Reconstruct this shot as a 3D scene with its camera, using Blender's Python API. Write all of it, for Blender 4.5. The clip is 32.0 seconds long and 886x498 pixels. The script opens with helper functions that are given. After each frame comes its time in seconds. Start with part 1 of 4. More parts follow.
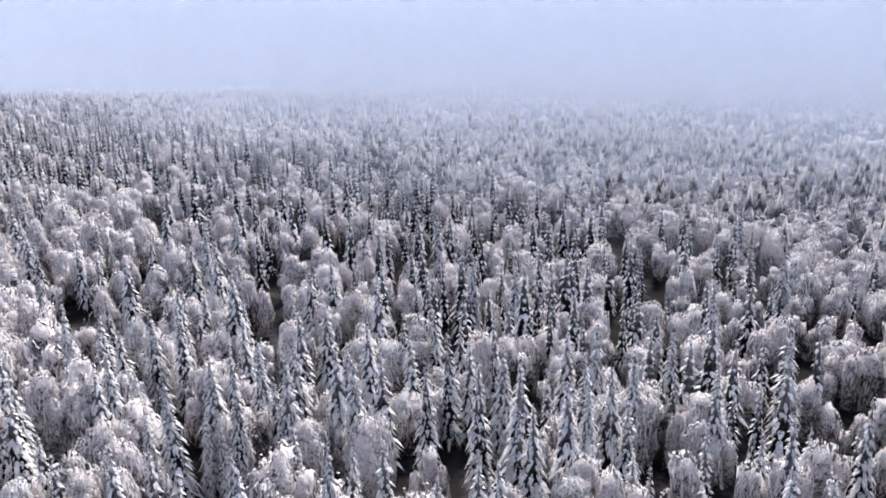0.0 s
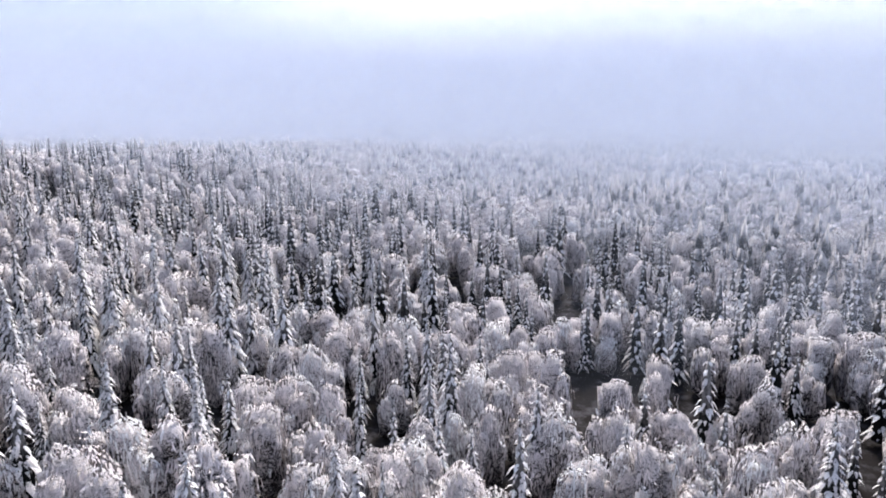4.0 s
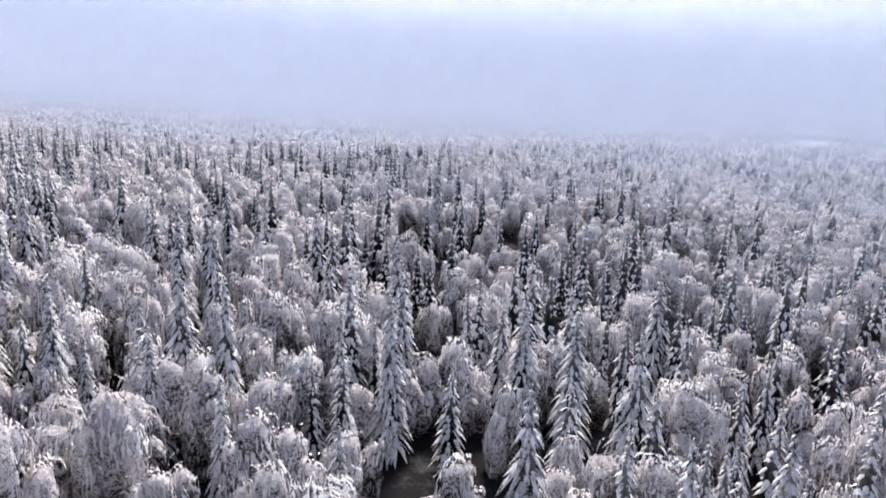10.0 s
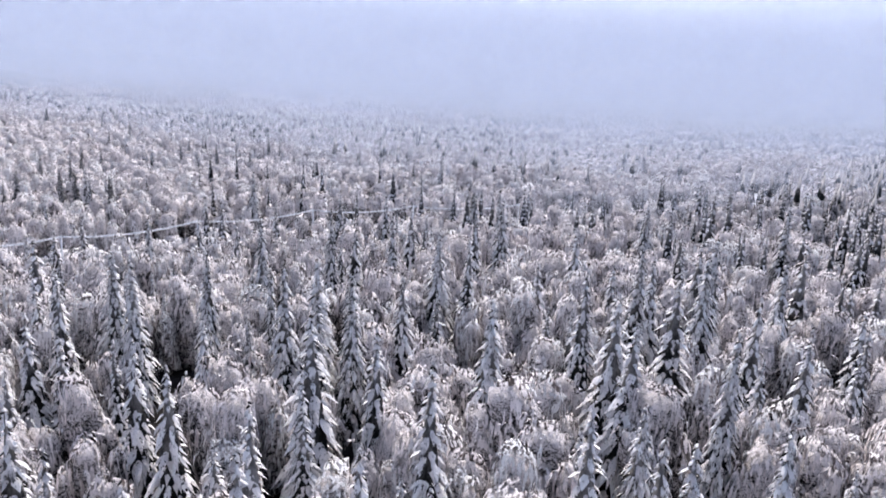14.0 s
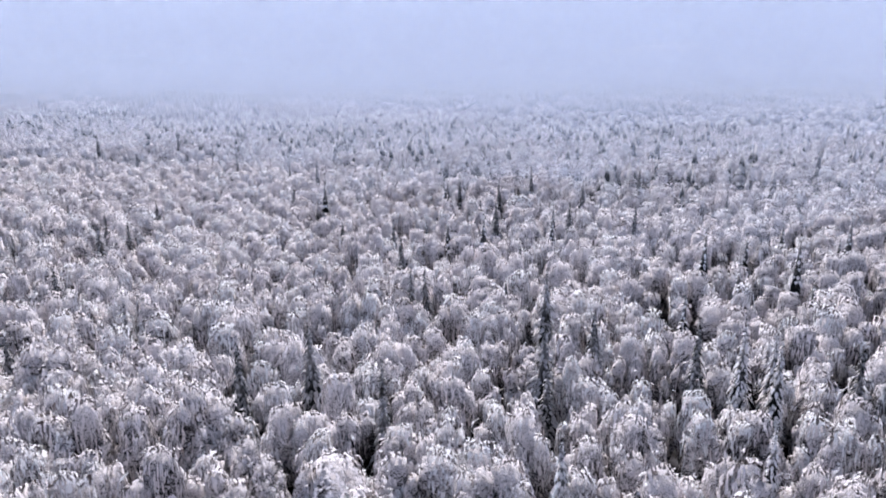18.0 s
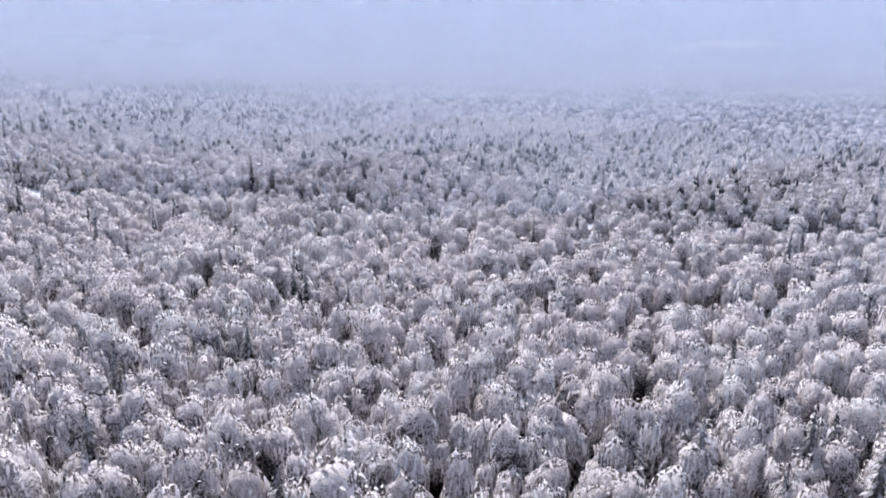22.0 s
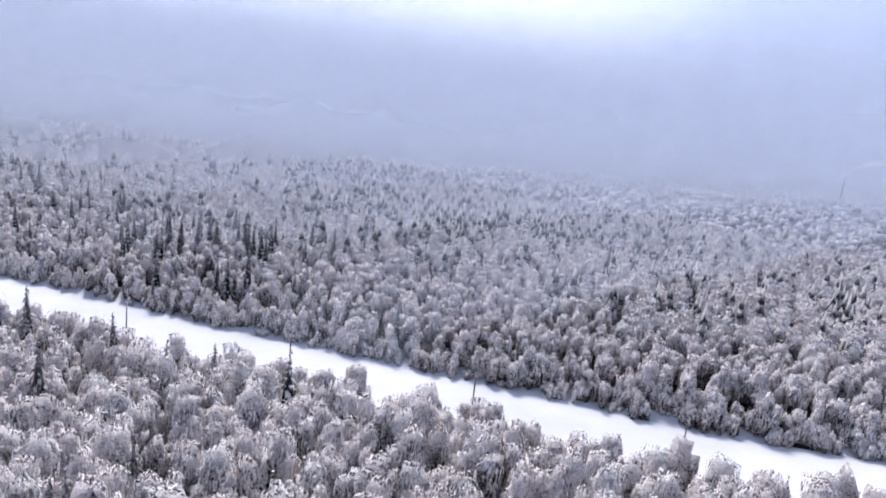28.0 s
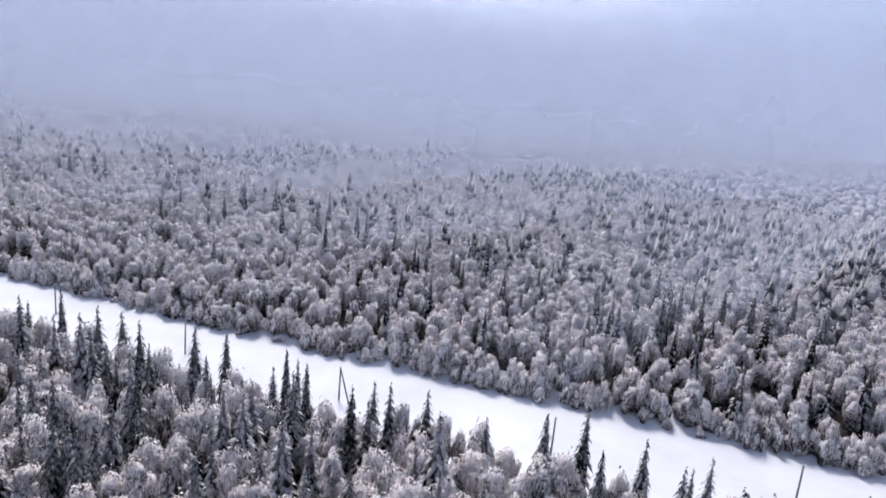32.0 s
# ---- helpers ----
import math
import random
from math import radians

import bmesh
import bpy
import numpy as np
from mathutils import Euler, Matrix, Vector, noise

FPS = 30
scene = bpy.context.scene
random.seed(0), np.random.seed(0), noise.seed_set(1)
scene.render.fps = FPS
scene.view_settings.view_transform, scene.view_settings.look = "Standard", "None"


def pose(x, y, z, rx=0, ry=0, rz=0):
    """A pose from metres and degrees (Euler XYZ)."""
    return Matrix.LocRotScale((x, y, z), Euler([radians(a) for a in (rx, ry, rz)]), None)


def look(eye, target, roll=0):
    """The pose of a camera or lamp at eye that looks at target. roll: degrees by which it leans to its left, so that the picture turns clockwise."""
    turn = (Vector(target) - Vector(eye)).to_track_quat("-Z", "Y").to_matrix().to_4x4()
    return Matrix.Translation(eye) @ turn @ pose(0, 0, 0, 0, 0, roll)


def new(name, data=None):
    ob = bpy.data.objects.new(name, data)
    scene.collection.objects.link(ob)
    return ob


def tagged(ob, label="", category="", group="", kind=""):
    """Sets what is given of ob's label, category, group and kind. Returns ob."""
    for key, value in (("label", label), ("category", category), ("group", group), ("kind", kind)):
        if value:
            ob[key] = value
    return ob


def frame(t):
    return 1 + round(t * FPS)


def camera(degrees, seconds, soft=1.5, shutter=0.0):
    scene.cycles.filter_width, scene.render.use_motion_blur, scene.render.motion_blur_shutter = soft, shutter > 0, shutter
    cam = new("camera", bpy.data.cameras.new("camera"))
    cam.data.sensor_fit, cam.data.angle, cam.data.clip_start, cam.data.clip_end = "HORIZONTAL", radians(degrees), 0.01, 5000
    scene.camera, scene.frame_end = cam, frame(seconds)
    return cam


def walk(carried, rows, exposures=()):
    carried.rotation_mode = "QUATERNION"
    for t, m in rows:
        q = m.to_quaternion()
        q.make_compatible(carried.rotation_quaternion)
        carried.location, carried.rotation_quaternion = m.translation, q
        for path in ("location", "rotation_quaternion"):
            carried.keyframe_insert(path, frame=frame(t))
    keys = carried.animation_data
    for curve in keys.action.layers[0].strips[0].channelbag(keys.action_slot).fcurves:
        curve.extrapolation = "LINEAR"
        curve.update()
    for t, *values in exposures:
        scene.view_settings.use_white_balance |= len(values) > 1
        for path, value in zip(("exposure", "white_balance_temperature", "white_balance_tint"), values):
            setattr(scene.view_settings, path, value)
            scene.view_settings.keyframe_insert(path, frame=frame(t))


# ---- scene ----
cam = camera(63.9, 32.0, 1.8)
PATH = [
    (0.0, -0.00, 0.00, 60.00, 74.87, 1.59, 0.66),
    (0.5, -14.88, 11.88, 59.88, 75.25, 1.42, 0.20),
    (1.0, -29.74, 24.04, 59.85, 75.80, 1.13, -0.10),
    (1.5, -43.36, 35.30, 59.76, 76.44, 0.86, -0.49),
    (2.0, -57.16, 46.75, 60.15, 77.05, 0.56, -0.90),
    (2.5, -70.13, 58.05, 60.62, 77.59, 0.19, -1.47),
    (4.5, -125.19, 104.11, 61.33, 78.78, 0.86, -1.50),
    (5.0, -139.66, 115.88, 61.76, 78.85, 0.89, -1.89),
    (5.5, -153.65, 127.02, 62.42, 78.57, 0.84, -2.43),
    (6.0, -167.24, 137.26, 63.28, 78.21, 0.75, -2.95),
    (6.5, -180.05, 146.84, 64.03, 77.85, 0.68, -3.37),
    (7.0, -192.73, 156.54, 64.55, 77.46, 0.55, -3.64),
    (7.5, -205.11, 165.91, 64.99, 77.13, 0.41, -4.25),
    (8.0, -217.81, 176.00, 65.45, 76.98, -0.06, -4.77),
    (8.5, -230.07, 187.11, 65.78, 76.93, -0.65, -5.39),
    (9.0, -241.82, 198.50, 66.05, 76.89, -1.23, -5.73),
    (9.5, -253.55, 209.82, 66.27, 76.72, -1.69, -6.13),
    (10.0, -266.53, 221.40, 66.62, 76.59, -2.00, -6.19),
    (10.5, -279.26, 231.83, 67.24, 76.39, -2.27, -6.40),
    (11.0, -292.62, 241.10, 68.10, 76.14, -2.43, -6.52),
    (11.5, -305.63, 249.85, 68.82, 76.02, -2.34, -6.82),
    (12.0, -319.06, 259.54, 69.50, 75.84, -2.10, -7.08),
    (12.5, -331.86, 270.37, 69.89, 75.66, -2.00, -7.41),
    (13.0, -344.96, 282.57, 70.23, 75.43, -2.06, -7.81),
    (13.5, -357.46, 296.02, 70.28, 75.20, -2.32, -8.46),
    (14.0, -370.33, 308.78, 70.51, 75.02, -2.56, -9.58),
    (14.5, -382.14, 320.33, 70.93, 74.77, -2.87, -11.01),
    (16.5, -430.42, 371.36, 71.44, 74.01, 0.12, -14.40),
    (17.0, -442.54, 385.22, 71.83, 73.75, 0.43, -15.07),
    (17.5, -454.38, 398.13, 72.42, 73.66, 0.81, -16.01),
    (18.0, -465.95, 410.87, 73.08, 73.64, 0.85, -16.70),
    (18.5, -476.71, 423.22, 73.87, 73.53, 0.76, -17.36),
    (19.0, -488.15, 435.84, 75.02, 73.35, 0.76, -18.04),
    (19.5, -499.28, 448.17, 75.79, 73.24, 0.74, -18.74),
    (20.0, -510.37, 461.32, 76.45, 73.00, 0.49, -19.49),
    (20.5, -521.33, 474.86, 76.95, 72.76, 0.12, -20.53),
    (21.0, -532.31, 488.89, 77.25, 72.51, -0.39, -21.52),
    (21.5, -542.47, 503.45, 77.18, 72.34, -0.81, -22.51),
    (22.0, -552.41, 518.38, 76.92, 72.34, -1.04, -23.17),
    (22.5, -561.77, 532.82, 76.62, 72.43, -1.18, -23.82),
    (23.0, -571.11, 547.68, 76.34, 72.60, -1.30, -24.21),
    (23.5, -579.95, 561.64, 76.26, 72.76, -1.75, -24.60),
    (24.0, -589.43, 574.70, 76.48, 73.10, -2.36, -24.92),
    (24.5, -599.01, 586.77, 76.56, 73.68, -3.08, -25.57),
    (25.0, -609.17, 599.45, 76.55, 74.52, -3.95, -26.26),
    (25.5, -618.55, 611.93, 76.35, 75.35, -5.17, -27.01),
    (27.5, -655.92, 667.15, 76.26, 77.57, -5.96, -27.61),
    (28.0, -664.87, 681.78, 76.28, 77.75, -6.23, -27.22),
    (28.5, -674.08, 695.57, 76.45, 77.71, -6.31, -26.98),
    (29.0, -684.27, 708.55, 76.71, 77.59, -6.18, -26.65),
    (29.5, -694.80, 720.61, 76.91, 77.38, -5.89, -26.54),
    (30.0, -706.04, 732.94, 77.10, 77.10, -5.44, -26.38),
    (30.5, -717.16, 745.15, 77.33, 76.81, -5.18, -26.47),
    (31.0, -728.66, 757.76, 77.59, 76.48, -4.99, -26.71),
    (31.5, -739.69, 770.66, 77.81, 76.13, -5.07, -27.04),
    (32.0, -750.89, 783.64, 77.96, 75.79, -5.09, -27.36),
]
walk(cam, [(t, pose(x, y, z, rx, ry, rz)) for t, x, y, z, rx, ry, rz in PATH], [(0.0, 0.36, 6500, 9), (5.0, 0.38, 6600, 9), (9.0, 0.30, 6550, 9), (14.0, 0.20, 6400, 11), (19.0, 0.17, 6200, 12), (25.0, 0.05, 6200, 11), (28.0, 0.02, 6250, 12), (32.0, -0.08, 6300, 12)])

# ---- world, sun, exposure ----
SUN_DIR = Vector((math.sin(radians(14)) * math.cos(radians(54)), math.cos(radians(14)) * math.cos(radians(54)), math.sin(radians(54))))
world = bpy.data.worlds.new("winter_sky")
scene.world = world
world.use_nodes = True
wt = world.node_tree
wt.nodes.clear()


def wnode(kind, **kw):
    n = wt.nodes.new(kind)
    for k, v in kw.items():
        n.inputs[k].default_value = v
    return n


sky = wt.nodes.new("ShaderNodeTexSky")
sky.sky_type = "NISHITA"
sky.sun_disc = False
sky.sun_elevation, sky.sun_rotation = radians(54), radians(14)
sky.air_density, sky.dust_density, sky.ozone_density = 1.0, 4.0, 2.0
coord = wt.nodes.new("ShaderNodeTexCoord")
sep = wt.nodes.new("ShaderNodeSeparateXYZ")
wt.links.new(coord.outputs["Generated"], sep.inputs[0])
# cloud deck: grey-lilac at the horizon, blue-white higher up
deck = wt.nodes.new("ShaderNodeValToRGB")
deck.color_ramp.elements[0].position, deck.color_ramp.elements[0].color = 0.48, (0.28, 0.32, 0.47, 1)
deck.color_ramp.elements[1].position, deck.color_ramp.elements[1].color = 0.80, (0.50, 0.60, 0.90, 1)
e = deck.color_ramp.elements.new(0.53)
e.color = (0.38, 0.45, 0.67, 1)
e = deck.color_ramp.elements.new(0.60)
e.color = (0.47, 0.565, 0.85, 1)
half = wnode("ShaderNodeMath")
half.operation = "MULTIPLY_ADD"
half.inputs[1].default_value = half.inputs[2].default_value = 0.5
wt.links.new(sep.outputs["Z"], half.inputs[0])
wt.links.new(half.outputs[0], deck.inputs[0])
# the sun's glow in the cloud
dot = wt.nodes.new("ShaderNodeVectorMath")
dot.operation = "DOT_PRODUCT"
dot.inputs[1].default_value = (math.sin(radians(16)) * math.cos(radians(13)), math.cos(radians(16)) * math.cos(radians(13)), math.sin(radians(13)))
wt.links.new(coord.outputs["Generated"], dot.inputs[0])
glow = wt.nodes.new("ShaderNodeMapRange")
glow.interpolation_type = "SMOOTHERSTEP"
glow.inputs["From Min"].default_value, glow.inputs["From Max"].default_value = 0.80, 1.0
glow.inputs["To Min"].default_value, glow.inputs["To Max"].default_value = 0.0, 0.60
wt.links.new(dot.outputs["Value"], glow.inputs["Value"])
lift = wt.nodes.new("ShaderNodeMixRGB")
lift.blend_type = "ADD"
lift.inputs[0].default_value = 1.0
wt.links.new(deck.outputs[0], lift.inputs[1])
wt.links.new(glow.outputs[0], lift.inputs[2])
away = wt.nodes.new("ShaderNodeValToRGB")
away.color_ramp.elements.new(0.4), away.color_ramp.elements.new(0.6)
for el, (p, k) in zip(away.color_ramp.elements, ((0.2, 0.26), (0.5, 0.34), (0.80, 0.62), (0.985, 1.06))):
    el.position, el.color = p, (k, k, k, 1)
turn = wnode("ShaderNodeMath")
turn.operation = "MULTIPLY_ADD"
turn.inputs[1].default_value = turn.inputs[2].default_value = 0.5
wt.links.new(dot.outputs["Value"], turn.inputs[0])
wt.links.new(turn.outputs[0], away.inputs[0])
dimmed = wt.nodes.new("ShaderNodeMixRGB")
dimmed.blend_type = "MULTIPLY"
dimmed.inputs[0].default_value = 1.0
wt.links.new(lift.outputs[0], dimmed.inputs[1])
wt.links.new(away.outputs[0], dimmed.inputs[2])
bg1, bg2 = wnode("ShaderNodeBackground", Strength=0.02), wnode("ShaderNodeBackground", Strength=1.62)
both, out = wt.nodes.new("ShaderNodeAddShader"), wt.nodes.new("ShaderNodeOutputWorld")
wt.links.new(sky.outputs[0], bg1.inputs[0])
wt.links.new(dimmed.outputs[0], bg2.inputs[0])
wt.links.new(bg1.outputs[0], both.inputs[0])
wt.links.new(bg2.outputs[0], both.inputs[1])
wt.links.new(both.outputs[0], out.inputs[0])

sun = new("sun", bpy.data.lights.new("sun", "SUN"))
sun.data.energy, sun.data.angle, sun.data.color = 5.0, radians(14), (1.0, 0.93, 0.88)
sun.matrix_world = look(SUN_DIR * 500, (0, 0, 0))


scene.cycles.transparent_max_bounces = 48


# ---- materials ----
def material(name):
    m = bpy.data.materials.new(name)
    m.use_nodes = True
    nt = m.node_tree
    return m, nt, nt.nodes["Principled BSDF"]


def noise_node(nt, scale, detail=3.0, stretch=None, rough=0.55):
    n = nt.nodes.new("ShaderNodeTexNoise")
    n.inputs["Scale"].default_value, n.inputs["Detail"].default_value, n.inputs["Roughness"].default_value = scale, detail, rough
    co = nt.nodes.new("ShaderNodeTexCoord")
    if stretch:
        mp = nt.nodes.new("ShaderNodeMapping")
        mp.inputs["Scale"].default_value = stretch
        nt.links.new(co.outputs["Object"], mp.inputs[0])
        nt.links.new(mp.outputs[0], n.inputs["Vector"])
    else:
        nt.links.new(co.outputs["Object"], n.inputs["Vector"])
    return n


def ramp_node(nt, src, stops):
    r = nt.nodes.new("ShaderNodeValToRGB")
    els = r.color_ramp.elements
    while len(els) < len(stops):
        els.new(0.5)
    for el, (p, c) in zip(els, stops):
        el.position, el.color = p, (*c, 1)
    nt.links.new(src, r.inputs[0])
    return r


def mix_node(nt, fac, a, b, blend="MIX"):
    m = nt.nodes.new("ShaderNodeMixRGB")
    m.blend_type = blend
    for sock, v in zip(m.inputs, (fac, a, b)):
        if hasattr(v, "is_linked"):
            nt.links.new(v, sock)
        else:
            sock.default_value = v if isinstance(v, (int, float)) else (*v, 1)
    return m.outputs[0]


def bump(nt, bsdf, height, strength, dist):
    b = nt.nodes.new("ShaderNodeBump")
    b.inputs["Strength"].default_value, b.inputs["Distance"].default_value = strength, dist
    nt.links.new(height, b.inputs["Height"])
    nt.links.new(b.outputs[0], bsdf.inputs["Normal"])


def frosted(name, snow, under, low, high, grain, stretch, swing=1.1, gaps=None, lumps=None):
    """Snow lying on twigs or needles: white on what faces up, the plant's own colour below; inner crowns get
    shade-darkened tones.
    """
    m, nt, b = material(name)
    geo = nt.nodes.new("ShaderNodeNewGeometry")
    sp = nt.nodes.new("ShaderNodeSeparateXYZ")
    if lumps:
        # clumps of twigs that stand out from the crown and hold snow on their tops
        rough = noise_node(nt, lumps[0], 4.0, (1, 1, 0.55), 0.62)
        swell = nt.nodes.new("ShaderNodeBump")
        swell.inputs["Strength"].default_value, swell.inputs["Distance"].default_value = 1.0, lumps[1]
        nt.links.new(rough.outputs[0], swell.inputs["Height"])
        nt.links.new(swell.outputs[0], sp.inputs[0])
    else:
        nt.links.new(geo.outputs["Normal"], sp.inputs[0])
    n1 = noise_node(nt, grain, 4.0, stretch, 0.65)
    add = nt.nodes.new("ShaderNodeMath")
    add.operation = "MULTIPLY_ADD"
    add.inputs[1].default_value = swing
    nt.links.new(n1.outputs[0], add.inputs[0])
    nt.links.new(sp.outputs["Z"], add.inputs[2])
    cover = nt.nodes.new("ShaderNodeMapRange")
    cover.interpolation_type = "SMOOTHSTEP"
    cover.inputs["From Min"].default_value, cover.inputs["From Max"].default_value = low, high
    # heavier and lighter snow from tree to tree
    broad = noise_node(nt, 0.16, 2.0, (1, 1, 0.5), 0.6)
    sway = nt.nodes.new("ShaderNodeMath")
    sway.operation = "MULTIPLY_ADD"
    sway.inputs[1].default_value = 1.5 if swing > 1.2 else 0.6
    nt.links.new(broad.outputs[0], sway.inputs[0])
    nt.links.new(add.outputs[0], sway.inputs[2])
    even = nt.nodes.new("ShaderNodeMath")
    even.operation = "SUBTRACT"
    even.inputs[1].default_value = 0.75 if swing > 1.2 else 0.3
    nt.links.new(sway.outputs[0], even.inputs[0])
    nt.links.new(even.outputs[0], cover.inputs["Value"])
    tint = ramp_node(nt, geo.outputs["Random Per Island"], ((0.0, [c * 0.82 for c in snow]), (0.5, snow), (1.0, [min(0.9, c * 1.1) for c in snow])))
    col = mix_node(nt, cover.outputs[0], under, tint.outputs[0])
    nt.links.new(col, b.inputs["Base Color"])
    b.inputs["Roughness"].default_value = 0.85
    b.inputs["Specular IOR Level"].default_value = 0.15
    bump(nt, b, n1.outputs[0], 0.9, 0.25)
    if lumps:
        nt.links.new(swell.outputs[0], nt.nodes["Bump.001"].inputs["Normal"])
    if gaps:
        # open places between the hanging twigs
        hole = noise_node(nt, gaps[0], 2.0, (1, 1, 0.16), 0.6)
        lace = nt.nodes.new("ShaderNodeMapRange")
        lace.inputs["From Min"].default_value, lace.inputs["From Max"].default_value = gaps[1], gaps[1] + 0.05
        nt.links.new(hole.outputs[0], lace.inputs["Value"])
        nt.links.new(lace.outputs[0], b.inputs["Alpha"])
    return m


SPRUCE_CROWN = frosted("snowy_spruce_needles", (0.86, 0.82, 0.81), (0.010, 0.011, 0.012), 0.78, 1.18, 2.4, (1, 1, 0.5), 1.15, (4.5, 0.37))
BIRCH_CROWN = frosted("frosted_birch_twigs", (0.92, 0.85, 0.845), (0.25, 0.213, 0.212), 0.14, 1.0, 4.5, (2.2, 2.2, 0.35), 1.5, (4.2, 0.50))
# darker copy of the birch twigs: the crown's inner shade is put into its colour
SHADED_TWIGS = frosted("shaded_inner_twigs", (0.76, 0.705, 0.70), (0.020, 0.0165, 0.0165), 0.56, 1.36, 4.5, (1.9, 1.9, 0.32), 1.6, None, (0.9, 1.0))
SOLID_CROWN = frosted("rimed_birch_crown", (0.78, 0.735, 0.73), (0.15, 0.136, 0.134), 0.32, 1.25, 1.5, (1.3, 1.3, 0.5), 1.6, None, (0.6, 1.6))
FAR_SPRUCE = frosted("far_snowy_spruce", (0.62, 0.59, 0.59), (0.020, 0.020, 0.022), 0.85, 1.65, 1.2, (1, 1, 0.5), 1.6, None, (0.7, 1.2))
DARK_CROWN = frosted("bare_spruce_needles", (0.60, 0.575, 0.57), (0.011, 0.014, 0.014), 0.92, 1.5, 2.0, (1, 1, 0.55))
# needles inside the crown: snow and needle tones darkened to carry the shade there
SHADED_NEEDLES = frosted("shaded_inner_needles", (0.34, 0.325, 0.32), (0.008, 0.009, 0.009), 0.6, 1.45, 2.0, (1, 1, 0.5))
BUSH = frosted("snowy_bush_twigs", (0.80, 0.77, 0.77), (0.24, 0.22, 0.22), 0.2, 1.2, 5.0, (1.6, 1.6, 0.6), 1.5, (7.0, 0.44))
FAR_CROWN = frosted("far_frosted_twigs", (0.60, 0.57, 0.575), (0.20, 0.19, 0.19), 0.3, 1.5, 0.7, (1, 1, 0.6), 1.4)


def bark(name, a, b_, scale):
    m, nt, b = material(name)
    n = noise_node(nt, scale, 4.0, (1, 1, 0.3))
    r = ramp_node(nt, n.outputs[0], ((0.35, a), (0.65, b_)))
    nt.links.new(r.outputs[0], b.inputs["Base Color"])
    b.inputs["Roughness"].default_value = 0.9
    bump(nt, b, n.outputs[0], 0.6, 0.04)
    return m


SPRUCE_BARK = bark("spruce_bark", (0.05, 0.04, 0.035), (0.13, 0.11, 0.10), 6)
BIRCH_BARK = bark("birch_bark", (0.06, 0.055, 0.055), (0.42, 0.41, 0.41), 4)
POLE_WOOD = bark("weathered_pole_wood", (0.07, 0.06, 0.055), (0.17, 0.15, 0.14), 8)


def snow_material(name, col, scale, depth, patch_col=None, distant=None):
    m, nt, b = material(name)
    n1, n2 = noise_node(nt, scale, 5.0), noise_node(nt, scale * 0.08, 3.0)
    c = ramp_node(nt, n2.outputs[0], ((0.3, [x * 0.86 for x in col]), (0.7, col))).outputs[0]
    if patch_col:
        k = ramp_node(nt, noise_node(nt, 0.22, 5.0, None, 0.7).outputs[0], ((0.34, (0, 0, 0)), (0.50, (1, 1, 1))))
        c = mix_node(nt, k.outputs[0], c, patch_col)
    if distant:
        # ground colour turns paler with distance to the side, past the last woods
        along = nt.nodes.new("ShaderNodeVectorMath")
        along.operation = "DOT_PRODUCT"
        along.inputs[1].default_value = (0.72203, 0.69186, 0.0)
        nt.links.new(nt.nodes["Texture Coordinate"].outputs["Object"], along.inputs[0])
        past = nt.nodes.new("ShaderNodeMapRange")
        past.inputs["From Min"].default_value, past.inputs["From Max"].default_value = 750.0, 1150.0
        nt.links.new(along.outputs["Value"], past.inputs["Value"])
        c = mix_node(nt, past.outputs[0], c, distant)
    nt.links.new(c, b.inputs["Base Color"])
    b.inputs["Roughness"].default_value = 0.95
    b.inputs["Specular IOR Level"].default_value = 0.08
    bump(nt, b, n1.outputs[0], 0.5, depth)
    return m


ROAD_SNOW = snow_material("packed_road_snow", (0.66, 0.67, 0.70), 0.9, 0.12)
FIELD_SNOW = snow_material("field_snow", (0.84, 0.86, 0.90), 0.25, 0.1)
# snow and brush tones set near black: shade between the trees is in the colour
SHADED_FLOOR = snow_material("shaded_forest_floor", (0.07, 0.068, 0.075), 0.8, 0.3, (0.016, 0.014, 0.014), (0.40, 0.40, 0.42))
VERGE = snow_material("verge_snow", (0.66, 0.66, 0.69), 0.8, 0.3, (0.42, 0.41, 0.42))
FROST = snow_material("rime_frost", (0.80, 0.82, 0.86), 9.0, 0.03)
CERAMIC, _nt, _b = material("white_ceramic")
_b.inputs["Base Color"].default_value, _b.inputs["Roughness"].default_value = (0.7, 0.7, 0.68, 1), 0.25


